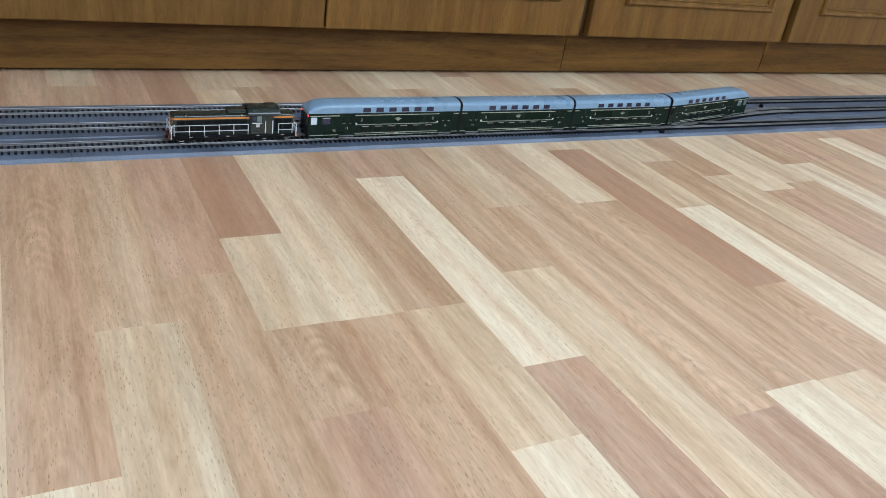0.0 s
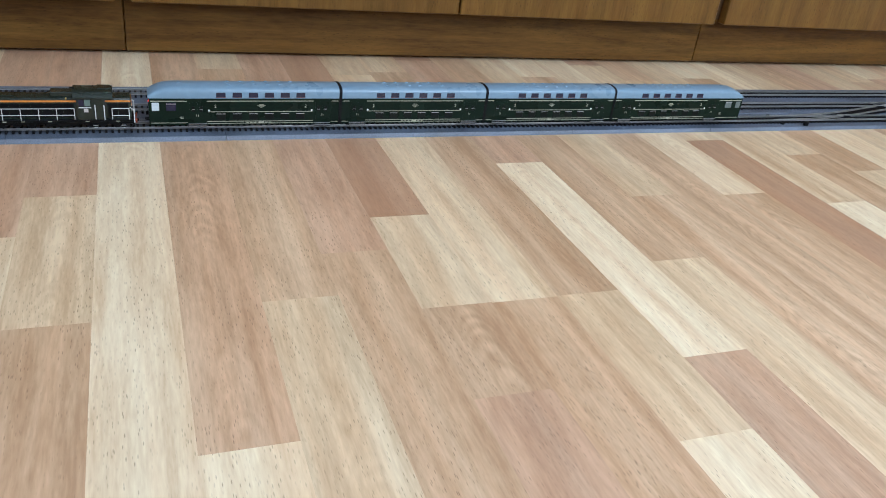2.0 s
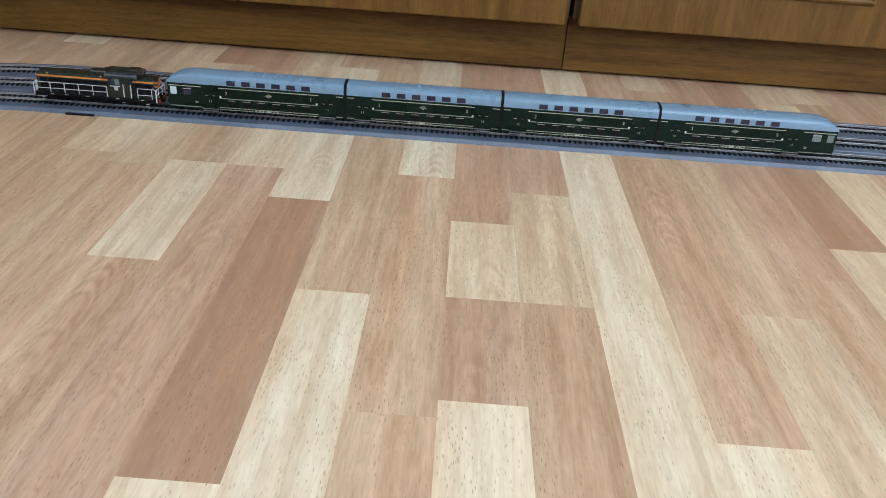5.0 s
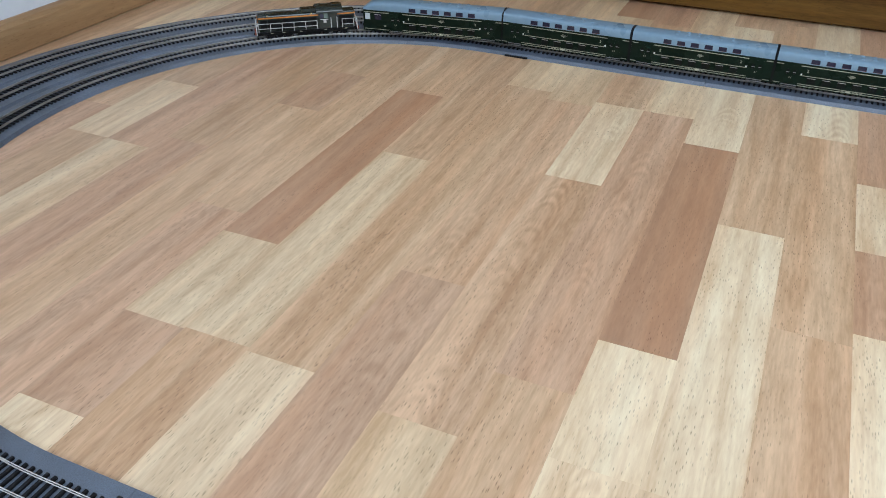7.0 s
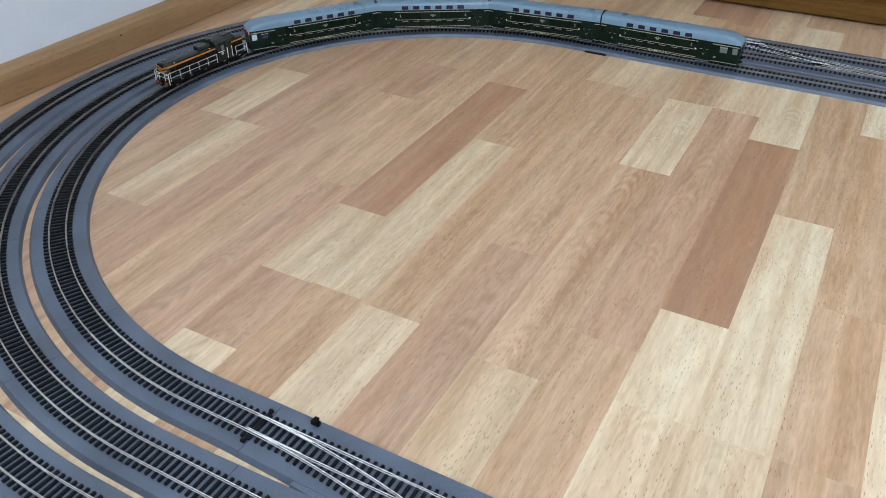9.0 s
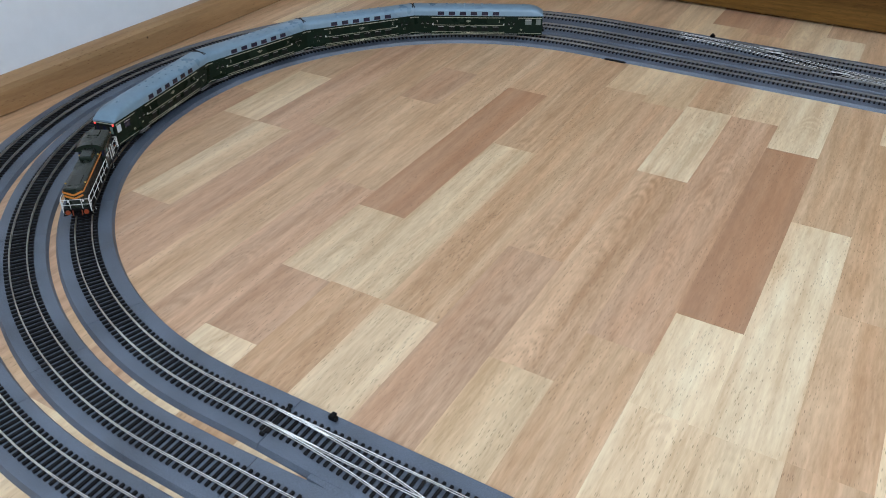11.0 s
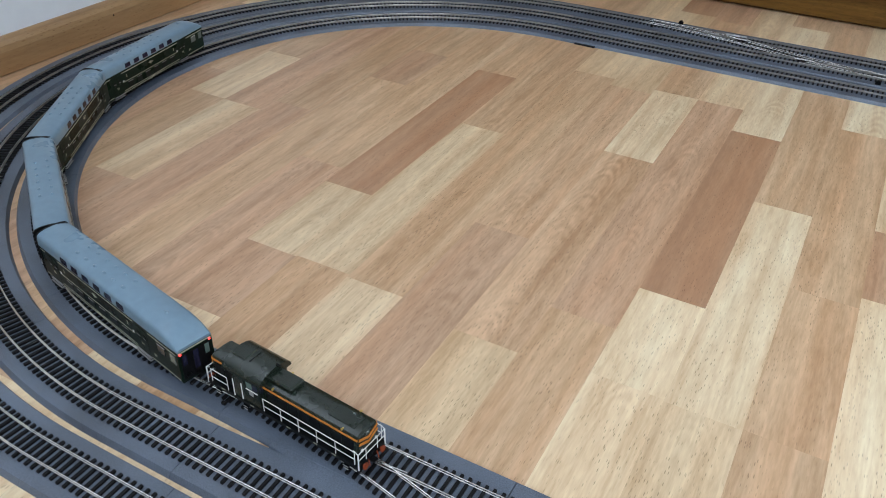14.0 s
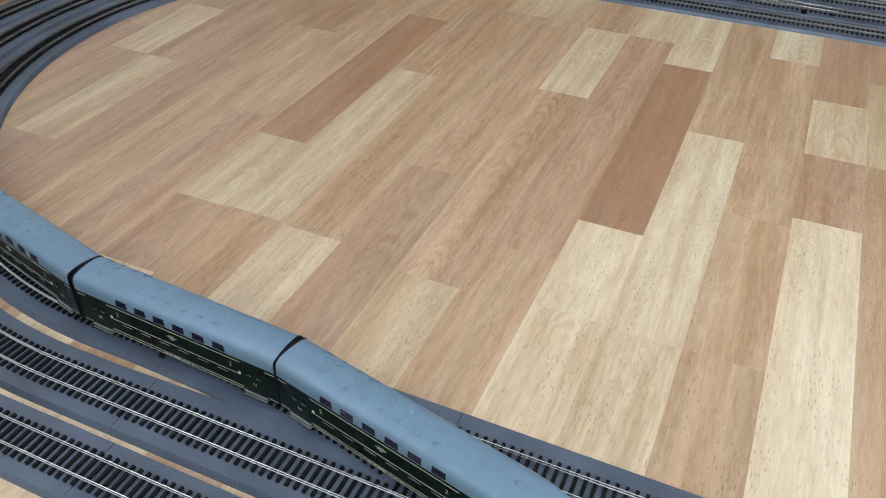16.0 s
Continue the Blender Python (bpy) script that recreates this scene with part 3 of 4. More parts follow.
UPPER_ME = mesh_of("upper_window", boxed(-0.0059, 0.0059, -0.0010, 0.0010, 0.0, 0.0066, 0.0007), PANE)
SILL_ME = mesh_of("window_bar", boxed(-0.0054, 0.0054, -0.0004, 0.0004, 0.0, 0.0013), SEAT)
LOWER_ME = mesh_of("lower_window", boxed(-0.0054, 0.0054, -0.0003, 0.0003, 0.0, 0.0082, 0.0002), LOW_PANE)
TRIM_ME = mesh_of("window_trim", boxed(-0.0050, 0.0050, -0.0002, 0.0002, 0.0, 0.0005), SILVER)
DOORPANE_ME = mesh_of("door_window", boxed(-0.0018, 0.0018, -0.0003, 0.0003, 0.0, 0.0068, 0.0002), LOW_PANE)
STEP_ME = mesh_of("door_step", boxed(-0.0105, 0.0105, -0.0016, 0.0016, 0.0, 0.0008, 0.0002), BLACK)
TREAD_ME = mesh_of("tread", boxed(-0.0102, 0.0102, -0.0015, 0.0015, 0.0008, 0.0011), SILVER)
bm = bmesh.new()
bmesh.ops.create_uvsphere(bm, u_segments=10, v_segments=6, radius=1, matrix=Matrix.Diagonal((0.0030, 0.0017, 0.0014, 1)))
VENT_ME = mesh_of("roof_vent", bm, ROOF)
for p_ in VENT_ME.polygons:
    p_.use_smooth = True


def coach(length, cab, lamps, label):
    """A double-deck coach. Its cab, if it has one, is at +x."""
    name = "end_coach" if cab else "coach"
    car = thing(name, label, "coach", "train coaches")
    h = length / 2
    bm = loft([(x, [(-HALF + 0.0006, SKIRT), (HALF - 0.0006, SKIRT), (HALF, SKIRT + 0.0025), (HALF, SIDE_TOP), (-HALF, SIDE_TOP), (-HALF, SKIRT + 0.0025)]) for x in (-h + 0.0003, h - 0.0003)])
    body = part("body", bm, GREEN, car)
    if cab:
        ends = [(h + 0.0004, 0.20), (h - 0.002, 0.34), (h - 0.006, 0.56), (h - 0.011, 0.76), (h - 0.017, 0.90), (h - 0.024, 0.98), (h - 0.03, 1.0)]
    else:
        ends = [(h - 0.0003, 1.0)]
    sections = [(-h + 0.0003, roof_ring(1.0))] + [(x, roof_ring(f, 1.0 - 0.05 * (1 - f))) for x, f in reversed(ends)]
    roof = smooth(part("roof", loft(sections), ROOF, car))
    # black gangway bellows at the coupled ends
    for x in ((-h,) if cab else (-h, h)):
        ring = [(y * 1.012, z + 0.0003) for y, z in roof_ring(1.0)]
        ring = ring + [(-HALF * 1.012, SKIRT + 0.001), (HALF * 1.012, SKIRT + 0.001)]
        part("bellows", loft([(x - 0.0011, ring), (x + 0.0008, ring)]), BLACK, car)
    # door and window places along the side
    if cab:
        doors = [-h + 0.0215, h - 0.0535]
        mid = (doors[0] + doors[1]) / 2
    else:
        doors = [-h + 0.0215, h - 0.0215]
        mid = 0.0
    a, b = doors[0] + 0.0112, doors[1] - 0.0112
    wins = [mid + (i - 2.5) * 0.0188 for i in range(6)]
    for side in (-1, 1):
        y = side * HALF
        turn = Matrix.Rotation(0 if side < 0 else math.pi, 4, "Z")
        for i, x in enumerate(wins):
            w = put("upper_window", UPPER_ME, roof, Matrix.Translation((x, side * 0.0162, SIDE_TOP + 0.0009)) @ Matrix.Rotation(side * 0.10, 4, "X"))
            put("window_bar", SILL_ME, roof, Matrix.Translation((x, side * 0.0165, SIDE_TOP + 0.0009)))
            put("lower_window", LOWER_ME, body, Matrix.Translation((x, y, 0.0104)))
            put("window_trim", TRIM_ME, body, Matrix.Translation((x, y + side * 0.00035, 0.0178)))
        def line(x0, x1, z, hgt, mat=CREAM):
            part("cream_line", boxed(x0, x1, y - 0.0002, y + 0.0002, z, z + hgt), mat, body)
        line(a, b, 0.0333, 0.0008)
        line(a + 0.001, b - 0.001, 0.0203, 0.0006)
        line(a, b, 0.0084, 0.0006)
        line(a, b, 0.0058, 0.0005)
        line(-h + 0.0015, doors[0] - 0.0112, 0.0333, 0.0008)
        line(-h + 0.0015, doors[0] - 0.0112, 0.0070, 0.0006)
        line(doors[1] + 0.0112, h - 0.002, 0.0333, 0.0008)
        line(doors[1] + 0.0112, h - 0.002, 0.0070, 0.0006)
        for x in doors:
            for dx in (-0.0044, 0.0044):
                door = part("door", boxed(x + dx - 0.0041, x + dx + 0.0041, y - 0.0002, y + 0.00025, 0.0062, 0.0325, 0.0001), GREEN, car)
                put("door_window", DOORPANE_ME, door, Matrix.Translation((x + dx, y + side * 0.0002, 0.0205)))
                bm = boxed(x + dx - 0.0019, x + dx + 0.0019, y + side * 0.0004, y + side * 0.0006, 0.0232, 0.0236)
                part("window_trim", bm, SILVER, door)
                part("door_handle", boxed(x + dx * 0.25 - 0.0002, x + dx * 0.25 + 0.0002, y - 0.0006, y + 0.0006, 0.0150, 0.0175), CREAM, door)
            put("tread", TREAD_ME, put("door_step", STEP_ME, car, Matrix.Translation((x, side * 0.0172, 0.0026))))
            put("tread", TREAD_ME, put("door_step", STEP_ME, car, Matrix.Translation((x, side * 0.0166, 0.0052))))
        # class figures, a crest and small panels of writing as plain bars
        for x in (a + 0.0095, b - 0.0095):
            put("class_number", TWO, body, Matrix.Translation((x, y + side * 0.0001, 0.0272)) @ turn @ Matrix.Rotation(radians(90), 4, "X"))
        bm = bmesh.new()
        for k, (w_, z_) in enumerate(((0.0052, 0.0291), (0.0095, 0.0278), (0.006, 0.0266), (0.0022, 0.0255))):
            box(bm, mid - w_ / 2, mid + w_ / 2, y - 0.00025, y + 0.00025, z_, z_ + 0.00045)
        part("crest", bm, CREAM, body, "small pale crest")
        bm = bmesh.new()
        box(bm, mid - 0.003, mid + 0.003, y - 0.0003, y + 0.0003, 0.0066, 0.0080)
        for k in range(7):
            box(bm, mid - 0.012 + k * 0.0045, mid - 0.0095 + k * 0.0045, y - 0.00025, y + 0.00025, 0.0068, 0.0075)
        part("writing_bars", bm, CREAM, body)
        for x in (a + 0.002, b - 0.002):
            part("lamp_mark", boxed(x - 0.001, x + 0.001, y - 0.0003, y + 0.0003, 0.0212, 0.0232), WHITE, body)
        if cab:
            # the first coach's cab window has its reflection coloured in on one side
            for x0, x1, mat in ((h - 0.0115, h - 0.0035, GLARE_PANE if lamps and side == 1 else GREY_PANE), (h - 0.030, h - 0.019, PANE if lamps else GREY_PANE)):
                part("cab_window", boxed(x0, x1, y - 0.0003, y + 0.0003, 0.0222, 0.0318, 0.0002), mat, body)
            bm = boxed(h - 0.030, h - 0.019, y - 0.0004, y + 0.0004, 0.0300, 0.0306)
            part("window_trim", bm, SILVER, body)
            bm = boxed(h - 0.038, h - 0.034, y - 0.00025, y + 0.00025, 0.0140, 0.0146)
            box(bm, h - 0.038, h - 0.0345, y - 0.00025, y + 0.00025, 0.0124, 0.0130)
            part("writing_bars", bm, CREAM, body)
    for i in range(6):
        for yy in (-0.0058, 0.0058):
            put("roof_vent", VENT_ME, roof, Matrix.Translation((mid + (i - 2.5) * 0.0150, yy, SIDE_TOP + 0.0131)))
    if cab:
        put("roof_vent", VENT_ME, roof, Matrix.Translation((h - 0.034, 0.0, SIDE_TOP + 0.0134)))
        for yy, mat in ((-0.0105, PANE), (0.0105, CAB_PANE), (0.0, PANE)):
            w_ = 0.0042 if yy else 0.0052
            part("end_window", boxed(h - 0.0011, h + 0.0001, yy - w_ / 2, yy + w_ / 2, 0.021 if yy else 0.012, 0.031, 0.0002), mat, body)
        part("end_wall", boxed(h - 0.0006, h - 0.00005, -0.0140, 0.0140, 0.0060, 0.0325), BLACK, body)
        part("end_band", boxed(h - 0.0010, h - 0.0002, -0.0155, 0.0155, 0.0345, 0.0358), CREAM, body)
        for yy in (-0.0138, 0.0138):
            bm = bmesh.new()
            drum(bm, (h - 0.0006, yy, 0.0336), 0.0011, 0.0014, "X", 12)
            part("tail_lamp", bm, TAIL if lamps else RED, car, "glowing red tail lamp" if lamps else "red tail lamp")
            bm = bmesh.new()
            drum(bm, (h + 0.0012, yy * 0.7, 0.0105), 0.0022, 0.003, "X", 12)
            part("buffer", bm, BLACK, car)
        rod_bm = bmesh.new()
        box(rod_bm, h - 0.004, h + 0.004, -0.002, 0.002, 0.006, 0.0085, 0.0005)
        part("coupling", rod_bm, BLACK, car)
    part("underframe", boxed(-h + 0.012, h - 0.012, -0.0135, 0.0135, SKIRT - 0.0008, SKIRT + 0.002), BLACK, car)
    return car


def railing(bm, x0, x1, y, posts, z_low, z_mid, z_top):
    """White handrails along the running board."""
    rod(bm, (x0, y, z_top), (x1, y, z_top))
    rod(bm, (x0, y, z_mid), (x1, y, z_mid))
    for i in range(posts):
        x = x0 + (x1 - x0) * i / (posts - 1)
        rod(bm, (x, y, z_low), (x, y, z_top))


def hood_ring(half, z0, z1, soft=0.0032):
    right = [(half, z0), (half, z1 - soft), (half - soft * 0.3, z1 - soft * 0.35), (half - soft, z1 - soft * 0.02)]
    return right + [(0.0, z1 + 0.0006)] + [(-y, z) for y, z in right[::-1]]


def locomotive():
    car = thing("diesel_locomotive", "dark green model diesel locomotive with orange stripe and white railings", "locomotive")
    deck = boxed(-0.0772, 0.0772, -0.0160, 0.0160, 0.0088, 0.0116, 0.0005)
    box(deck, -0.0772, 0.0772, -0.0155, -0.0145, 0.0068, 0.0090)
    box(deck, -0.0772, 0.0772, 0.0145, 0.0155, 0.0068, 0.0090)
    part("frame", deck, LOCO_BLACK, car)
    part("fuel_tank", boxed(-0.020, 0.016, -0.0135, 0.0135, 0.0028, 0.0090, 0.001), LOCO_BLACK, car)
    hood = smooth(part("long_hood", loft([(-0.019, hood_ring(0.0112, 0.0110, 0.0362)), (0.0735, hood_ring(0.0112, 0.0110, 0.0362)), (0.0752, hood_ring(0.0104, 0.0110, 0.0350))]), LOCO_GREEN, car), 30)
    short = smooth(part("short_hood", loft([(-0.0752, hood_ring(0.0104, 0.0110, 0.0350)), (-0.0735, hood_ring(0.0112, 0.0110, 0.0362)), (-0.046, hood_ring(0.0112, 0.0110, 0.0362))]), LOCO_GREEN, car), 30)
    # side panels of the hood: doors with vertical joints
    for side in (-1, 1):
        y = side * 0.0112
        for i in range(8):
            part("hood_door", boxed(-0.015 + i * 0.0108, -0.0049 + i * 0.0108, y - 0.0002, y + 0.0002, 0.0135, 0.0295, 0.0001), LOCO_BLACK, hood)
        for i in range(2):
            part("hood_door", boxed(-0.072 + i * 0.0115, -0.0615 + i * 0.0115, y - 0.0002, y + 0.0002, 0.0135, 0.0295, 0.0001), LOCO_BLACK, short)
        part("orange_stripe", boxed(-0.0185, 0.0742, y - 0.00035, y + 0.00035, 0.0310, 0.0330), ORANGE, hood)
        part("orange_stripe", boxed(-0.0742, -0.0470, y - 0.00035, y + 0.00035, 0.0310, 0.0330), ORANGE, short)
        bm = bmesh.new()
        railing(bm, -0.0155, 0.0745, side * 0.0155, 6, 0.0116, 0.0172, 0.0248)
        part("railing", bm, WHITE, car)
        bm = bmesh.new()
        railing(bm, -0.0725, -0.0545, side * 0.0155, 2, 0.0116, 0.0165, 0.0248)
        part("railing", bm, WHITE, car)
        bm = bmesh.new()
        rod(bm, (-0.0465, side * 0.0162, 0.0116), (-0.0465, side * 0.0162, 0.0290), 0.0005)
        rod(bm, (-0.0372, side * 0.0162, 0.0125), (-0.0372, side * 0.0162, 0.0290), 0.0005)
        part("handrail", bm, WHITE, car)
        for x in (0.0600, -0.0080):
            bm = bmesh.new()
            drum(bm, (x, side * 0.0105, 0.0352), 0.0009, 0.0022, "Y", 8)
            part("marker_lamp", bm, BRASS, hood)
        bm = bmesh.new()
        drum(bm, (-0.0500, side * 0.0105, 0.0352), 0.0009, 0.0022, "Y", 8)
        part("marker_lamp", bm, BRASS, short)
        for x in (0.066, -0.066, -0.036):
            for z in (0.0022, 0.0048):
                step = part("step", boxed(x - 0.0028, x + 0.0028, side * 0.0152 - 0.001, side * 0.0152 + 0.001, z, z + 0.0008), LOCO_BLACK, car)
                part("step_edge", boxed(x - 0.0024, x + 0.0024, side * 0.0163 - 0.0001, side * 0.0163 + 0.0001, z + 0.0002, z + 0.0006), WHITE, step)
        for x in (0.055, 0.037, 0.010, -0.028, -0.060):
            part("number_plate", boxed(x - 0.002, x + 0.002, side * 0.0161 - 0.0002, side * 0.0161 + 0.0002, 0.0097, 0.0104), CREAM, car)
    # cab
    cab = smooth(part("cab", loft([(x, hood_ring(0.0152, 0.0110, 0.0385, 0.002)) for x in (-0.0475, -0.0185)]), LOCO_GREEN, car), 30)
    for side in (-1, 1):
        y = side * 0.0152
        for x0, x1 in ((-0.0325, -0.0265), (-0.0258, -0.0205)):
            part("cab_window", boxed(x0, x1, y - 0.0003, y + 0.0003, 0.0275, 0.0352, 0.0002), CAB_PANE if x0 < -0.03 else PANE, cab)
        part("cab_door", boxed(-0.0455, -0.0355, y - 0.0002, y + 0.0003, 0.0125, 0.0355, 0.0001), LOCO_GREEN, cab)
        bm = boxed(-0.0330, -0.0205, y - 0.0006, y + 0.0006, 0.0255, 0.0262)
        part("cab_sill", bm, WHITE, cab)
        part("writing_bars", boxed(-0.0300, -0.0255, y - 0.00025, y + 0.00025, 0.0205, 0.0245), SILVER, cab)
        for x in (-0.0187, -0.0473):
            part("cab_window", boxed(x - 0.0006, x + 0.0006, side * 0.0132 - 0.0016, side * 0.0132 + 0.0016, 0.0275, 0.0358, 0.0002), PANE, cab)
    arc = [(0.0172 * math.cos(t), 0.0372 + 0.0080 * math.sin(t)) for t in [math.pi * i / 12 for i in range(13)]]
    roof = arc + [(-0.0172, 0.0362), (0.0172, 0.0362)]
    croof = smooth(part("cab_roof", loft([(-0.0560, roof), (-0.0150, roof)]), LOCO_GREEN, car), 35)
    part("roof_seam", boxed(-0.0362, -0.0352, -0.0060, 0.0060, 0.0440, 0.0452), LOCO_BLACK, croof)
    part("roof_hatch", boxed(-0.0545, -0.0400, -0.0070, 0.0070, 0.0430, 0.0456, 0.0006), LOCO_GREEN, croof)
    part("horn", rod(bmesh.new(), (-0.017, 0.004, 0.0455), (-0.012, 0.004, 0.0455), 0.0009), BLACK, croof)
    part("exhaust_box", boxed(-0.0165, 0.0085, -0.0074, 0.0074, 0.0355, 0.0412, 0.0012), LOCO_GREEN, hood)
    part("roof_grille", boxed(0.044, 0.068, -0.0065, 0.0065, 0.0360, 0.0370, 0.0003), LOCO_GREEN, hood)
    # front and rear faces: chevrons, lamps, end railings, buffer beams
    for end, host in ((1, hood), (-1, short)):
        x = end * 0.0753
        for side in (-1, 1):
            for z in (0.0285, 0.0240):
                bm = boxed(x - 0.0003, x + 0.0003, side * 0.0052 - 0.0056, side * 0.0052 + 0.0056, z + 0.0004, z + 0.0026, turn=Matrix.Rotation(side * 0.42, 4, "X"))
                part("orange_chevron", bm, ORANGE, host)
            bm = bmesh.new()
            drum(bm, (x, side * 0.0080, 0.0205), 0.0012, 0.0016, "X", 12)
            part("headlamp", bm, WHITE, host)
            bm = bmesh.new()
            drum(bm, (end * 0.0800, side * 0.0100, 0.0085), 0.0028, 0.0012, "X", 14)
            drum(bm, (end * 0.0782, side * 0.0100, 0.0085), 0.0014, 0.0045, "X", 10)
            part("buffer", bm, RED, car, "orange-red buffer")
            bm = bmesh.new()
            rod(bm, (end * 0.0775, side * 0.0152, 0.0035), (end * 0.0775, side * 0.0152, 0.0116), 0.0004)
            box(bm, end * 0.0765 - 0.0012, end * 0.0765 + 0.0012, side * 0.0145 - 0.0022, side * 0.0145 + 0.0022, 0.0028, 0.0036)
            part("corner_step", bm, BLACK, car)
        bm = bmesh.new()
        xe = end * 0.0778
        rod(bm, (xe, -0.0150, 0.0235), (xe, 0.0150, 0.0235))
        rod(bm, (xe, -0.0150, 0.0170), (xe, 0.0150, 0.0170))
        for y in (-0.0150, -0.0065, 0.0065, 0.0150):
            rod(bm, (xe, y, 0.0116), (xe, y, 0.0235))
        for y in (-0.0153, 0.0153):
            rod(bm, (xe, y, 0.0235), (end * 0.0735, y, 0.0260))
            rod(bm, (xe, y, 0.0075), (xe, y, 0.0235), 0.0006)
        part("end_railing", bm, WHITE, car)
        part("buffer_beam", boxed(end * 0.0768 - 0.0012, end * 0.0768 + 0.0012, -0.0150, 0.0150, 0.0058, 0.0110, 0.0003), LOCO_BLACK, car)
        part("coupling", boxed(end * 0.0790 - 0.0035, end * 0.0790 + 0.0035, -0.0022, 0.0022, 0.0048, 0.0072, 0.0005), BLACK, car)
        bm = bmesh.new()
        rod(bm, (end * 0.0785, 0.005, 0.0100), (end * 0.0800, 0.005, 0.0040), 0.0005)
        rod(bm, (end * 0.0785, -0.005, 0.0100), (end * 0.0800, -0.005, 0.0040), 0.0005)
        part("brake_hose", bm, RED, car)
    return car


# each vehicle rides on two pins; neighbouring coaches share the pin and the bogie between them
JOINT, COUPLING = GAP / 2, 0.009
for length, ahead, behind, flip, at, maker in (
    (LOCO_L, 0.044, -0.044, False, (0.044, -0.044), locomotive),
    (END_L, END_L / 2 - 0.0365, -END_L / 2 - JOINT, False, (0.075, -END_L / 2 - JOINT), lambda: coach(END_L, True, True, "green and grey double-deck end coach with glowing red lamps")),
    (MID_L, MID_L / 2 + JOINT, -MID_L / 2 - JOINT, False, (-MID_L / 2 - JOINT,), lambda: coach(MID_L, False, False, "dark green double-deck model coach with blue-grey roof")),
    (MID_L, MID_L / 2 + JOINT, -MID_L / 2 - JOINT, False, (-MID_L / 2 - JOINT,), lambda: coach(MID_L, False, False, "dark green double-deck model coach with blue-grey roof")),
    (END_L, END_L / 2 + JOINT, -END_L / 2 + 0.0365, True, (-0.075,), lambda: coach(END_L, True, False, "green and grey double-deck end coach closing the train")),
):
    car = maker()
    first = len(BOGIES)
    for x in at:
        bogie(car, -x if flip else x, flip)
    MOVERS.append((car, ahead, behind, flip, BOGIES[first:]))


def pin_behind(s, gap):
    """The place on the line, behind s, that lies a straight distance gap away."""
    x, y, _ = ROUTE.at(s)
    lo, hi = s - gap * 1.1, s - gap * 0.9
    for _ in range(24):
        mid = (lo + hi) / 2
        px, py, _ = ROUTE.at(mid)
        if math.hypot(px - x, py - y) > gap:
            lo = mid
        else:
            hi = mid
    return (lo + hi) / 2


def pins(front):
    """The two pins of each vehicle, from the locomotive back."""
    first = front + 0.003 - LOCO_L / 2 + 0.044
    found = [(first, pin_behind(first, 0.088))]
    s = front - LOCO_L - COUPLING - 0.0365
    for car, ahead, behind, flip, bogies in MOVERS[1:]:
        found.append((s, pin_behind(s, ahead - behind)))
        s = found[-1][1]
    return found


# how far the train lags behind an even speed
LAG = [(0, 0.0), (3.5, 0.003), (9, 0.010), (12, 0.011), (14, 0.004), (16, -0.003)]


def lag(t):
    for (t0, a), (t1, b) in zip(LAG, LAG[1:]):
        if t <= t1:
            f = (t - t0) / (t1 - t0)
            return a + (b - a) * f * f * (3 - 2 * f)
    return LAG[-1][1]


def train_pose(s0, s1, ahead, behind):
    """Where a vehicle's middle lies when both of its pins are on the line."""
    x0, y0, _ = ROUTE.at(s0)
    x1, y1, _ = ROUTE.at(s1)
    f = ahead / (ahead - behind)
    return x0 + (x1 - x0) * f, y0 + (y1 - y0) * f, math.atan2(y0 - y1, x0 - x1)


def unwound(a, near):
    return a + round((near - a) / (2 * math.pi)) * 2 * math.pi


# ---- floor: planks of a laminate, column by column (far to near) ----
PLANK_W = 0.0645
COLUMNS = {
    -13: "m -.2 p", -12: "m -.1 l -.276 m", -11: "p -.277 l -.505 p", -10: "m -.244 p", -9: "m .028 p -.102 m", -8: "m -.356 p",
    -7: "m .008 d -.391 l -.532 p -.645 L", -6: "m -.17 l -.53 m", -5: "l .085 g -.534 f", -4: "l .06 c -.38 p",
    -3: "m .077 L -.146 c -.55 l", -2: "l .075 p -.475 m", -1: "L 0 d -.403 L -.541 L", 0: "m -.175 L -.543 l",
    1: "L .082 m -.327 g -.542 m", 2: "p -.024 L -.17 p -.308 L", 3: "p .056 l -.17 m", 4: "L", 5: "c -.331 L", 6: "m -.162 l",
    7: "p -.09 m", 8: "d -.023 l -.194 m -.315 p", 9: "l -.195 g", 10: "g -.194 l -.388 L", 11: "p .102 L -.3 p", 12: "m -.15 l",
    13: "l -.005 m -.409 p", 14: "m -.391 L", 15: "L -.013 m -.393 l", 16: "l .161 d -.241 m", 17: "l -.05 L", 18: "l .1 m", 19: "m .038 l",
    20: "L -.024 p", 25: "m .157 L",
}
rng = random.Random(11)


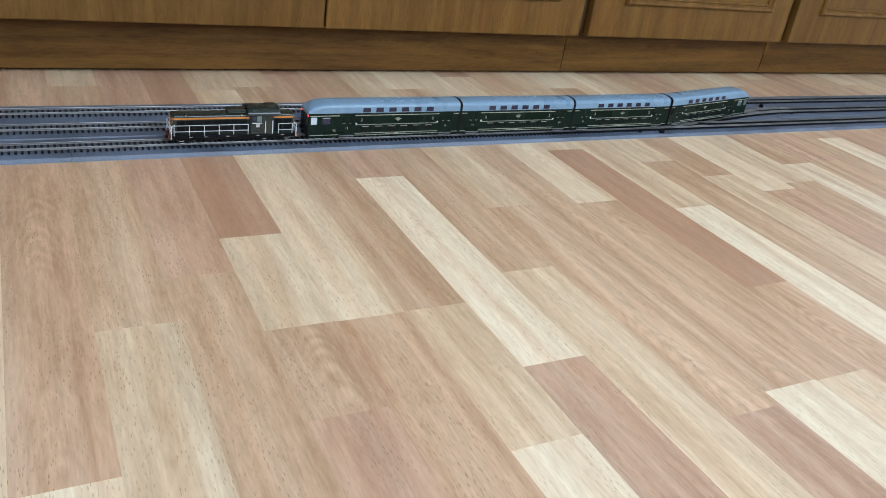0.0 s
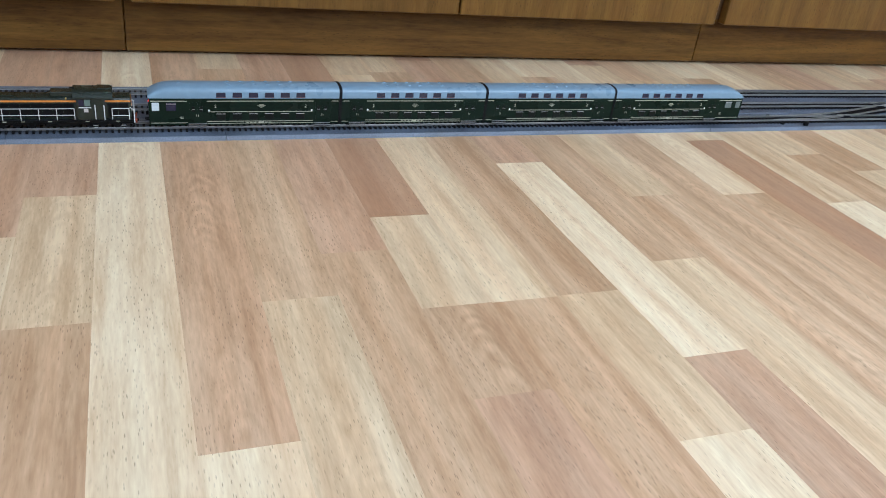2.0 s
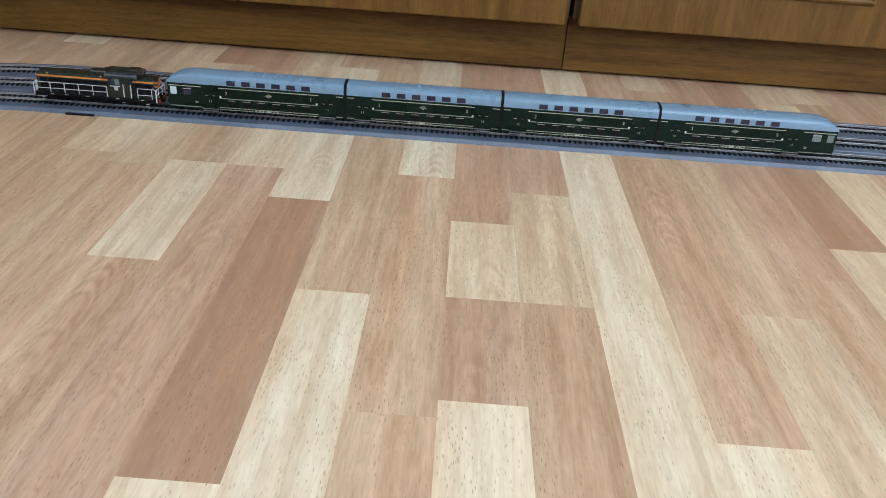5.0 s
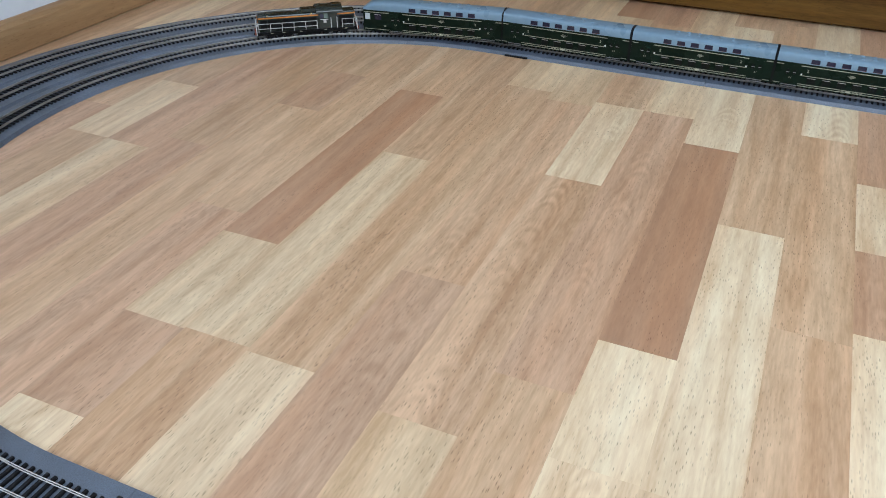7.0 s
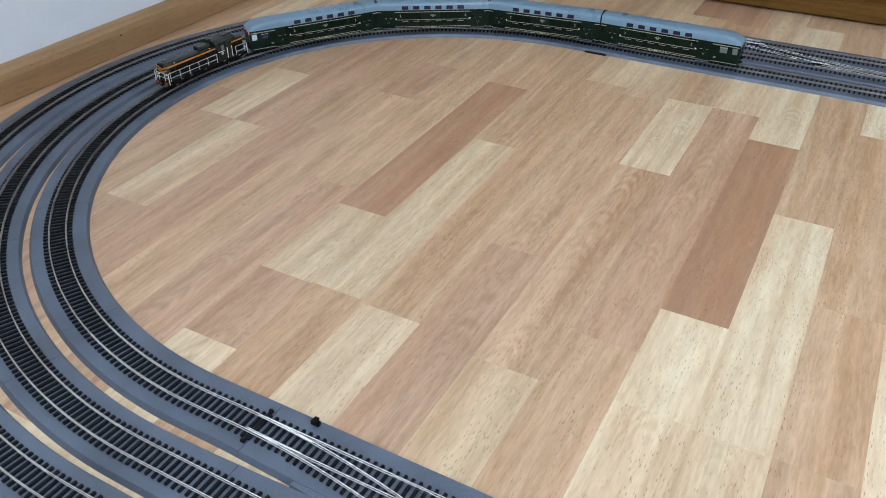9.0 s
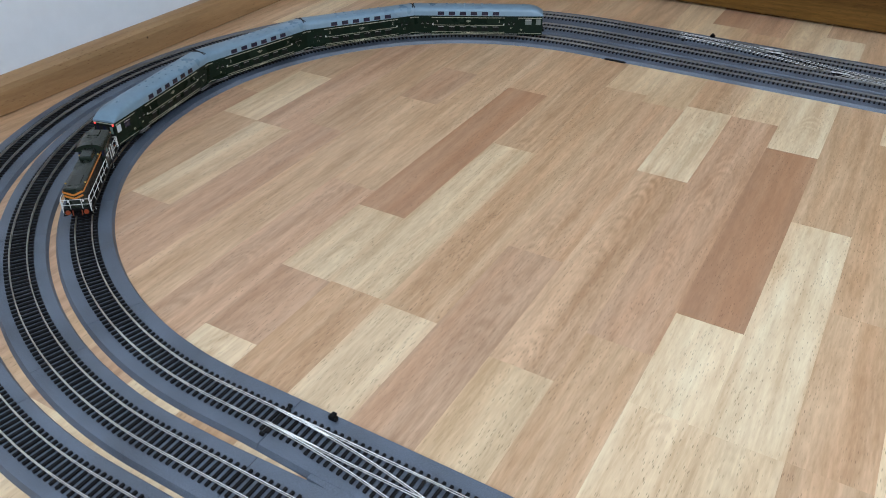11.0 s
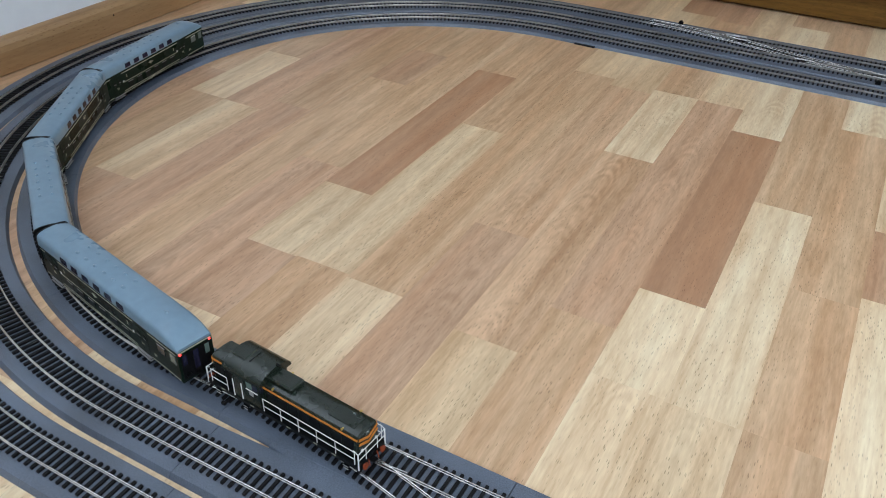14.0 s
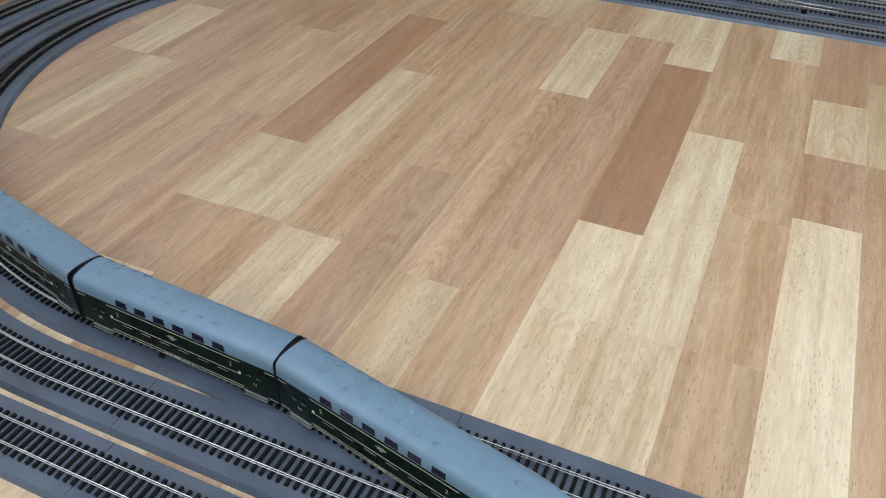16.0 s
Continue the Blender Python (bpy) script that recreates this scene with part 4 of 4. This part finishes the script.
def column(k):
    """Planks of a column as (far end, near end, tone)."""
    spec = COLUMNS.get(k)
    if spec is None:
        y = rng.uniform(-0.25, 0.3)
        spec = rng.choice("lmpml") + f" {y:.3f} " + rng.choice("lmpmdL")
    spec = spec.split()
    tones, breaks = spec[0::2], [float(v) for v in spec[1::2]]
    y = max(breaks[0] if breaks else 0.0, 0.2)
    top = []
    while y < 0.62:
        y += rng.uniform(0.22, 0.5)
        top.append(y)
    y = min(breaks[-1] if breaks else -0.4, -0.55)
    low = []
    while y > SOUTH - 0.05:
        y -= rng.uniform(0.22, 0.55)
        low.append(max(y, SOUTH - 0.06))
    extra = [rng.choice("lmpmlLd") for _ in range(len(top) + len(low))]
    edges = top[::-1] + breaks + low
    names = extra[: max(len(top) - 1, 0)] + tones + extra[len(top):]
    return [(min(edges[i], NORTH), edges[i + 1], names[i]) for i in range(len(edges) - 1) if edges[i + 1] < NORTH]


floor = part("floor", boxed(WEST - 0.1, EAST + 0.1, SOUTH - 0.1, NORTH + 0.1, -0.06, -0.0075), BASEBOARD, kind="structure", label="beech laminate floor of cream and tan planks")
rest = {}
near_count = 0
for k in range(int(math.floor(WEST / PLANK_W)), int(math.ceil(EAST / PLANK_W))):
    for far, near_y, tone in column(k):
        mats = TONES[tone]
        pick = rng.randrange(len(mats))
        x = (k + 0.5) * PLANK_W
        yc, half = (far + near_y) / 2, (far - near_y) / 2
        if -13 <= k <= 26 and near_y < 0.6 and far > -0.9 and near_count < 300:
            near_count += 1
            bm = boxed(-PLANK_W / 2, PLANK_W / 2, -half, half, -0.0075, 0.0)
            part("plank", bm, mats[pick], floor, at=Matrix.Translation((x, yc, 0)))
        else:
            verts, faces = rest.setdefault((tone, pick), ([], []))
            n = len(verts)
            for z in (-0.0075, 0.0):
                verts += [(x - PLANK_W / 2, near_y, z), (x + PLANK_W / 2, near_y, z), (x + PLANK_W / 2, far, z), (x - PLANK_W / 2, far, z)]
            faces += [(n + 4, n + 5, n + 6, n + 7), (n, n + 1, n + 5, n + 4), (n + 1, n + 2, n + 6, n + 5), (n + 2, n + 3, n + 7, n + 6), (n + 3, n, n + 4, n + 7)]
for (tone, pick), (verts, faces) in rest.items():
    me = bpy.data.meshes.new("planks")
    me.from_pydata(verts, [], faces)
    me.materials.append(TONES[tone][pick])
    put("planks", me, floor, kind="stuff")


# ---- what moves: the train ----
def motions():
    rows = [[] for _ in MOVERS]
    turns = [[[] for _ in bogies] for *_, bogies in MOVERS]
    for i in range(65):
        t = i * 0.25
        for n, ((s0, s1), (car, ahead, behind, flip, bogies)) in enumerate(zip(pins(S_FRONT + SPEED * t - lag(t)), MOVERS)):
            x, y, a = train_pose(s0, s1, ahead, behind)
            rows[n].append((t, pose(x, y, RAIL_TOP, 0, 0, math.degrees(a) + (180 if flip else 0))))
            for (b, dx, _), keys in zip(bogies, turns[n]):
                swing = unwound(ROUTE.at(s0 if dx > 0 else s1)[2], a) - a
                keys.append((t, pose(-dx if flip else dx, 0, 0, 0, 0, math.degrees(swing))))
    for n, (car, ahead, behind, flip, bogies) in enumerate(MOVERS):
        walk(car, rows[n])
        for (b, _, _), keys in zip(bogies, turns[n]):
            walk(b, keys)


motions()
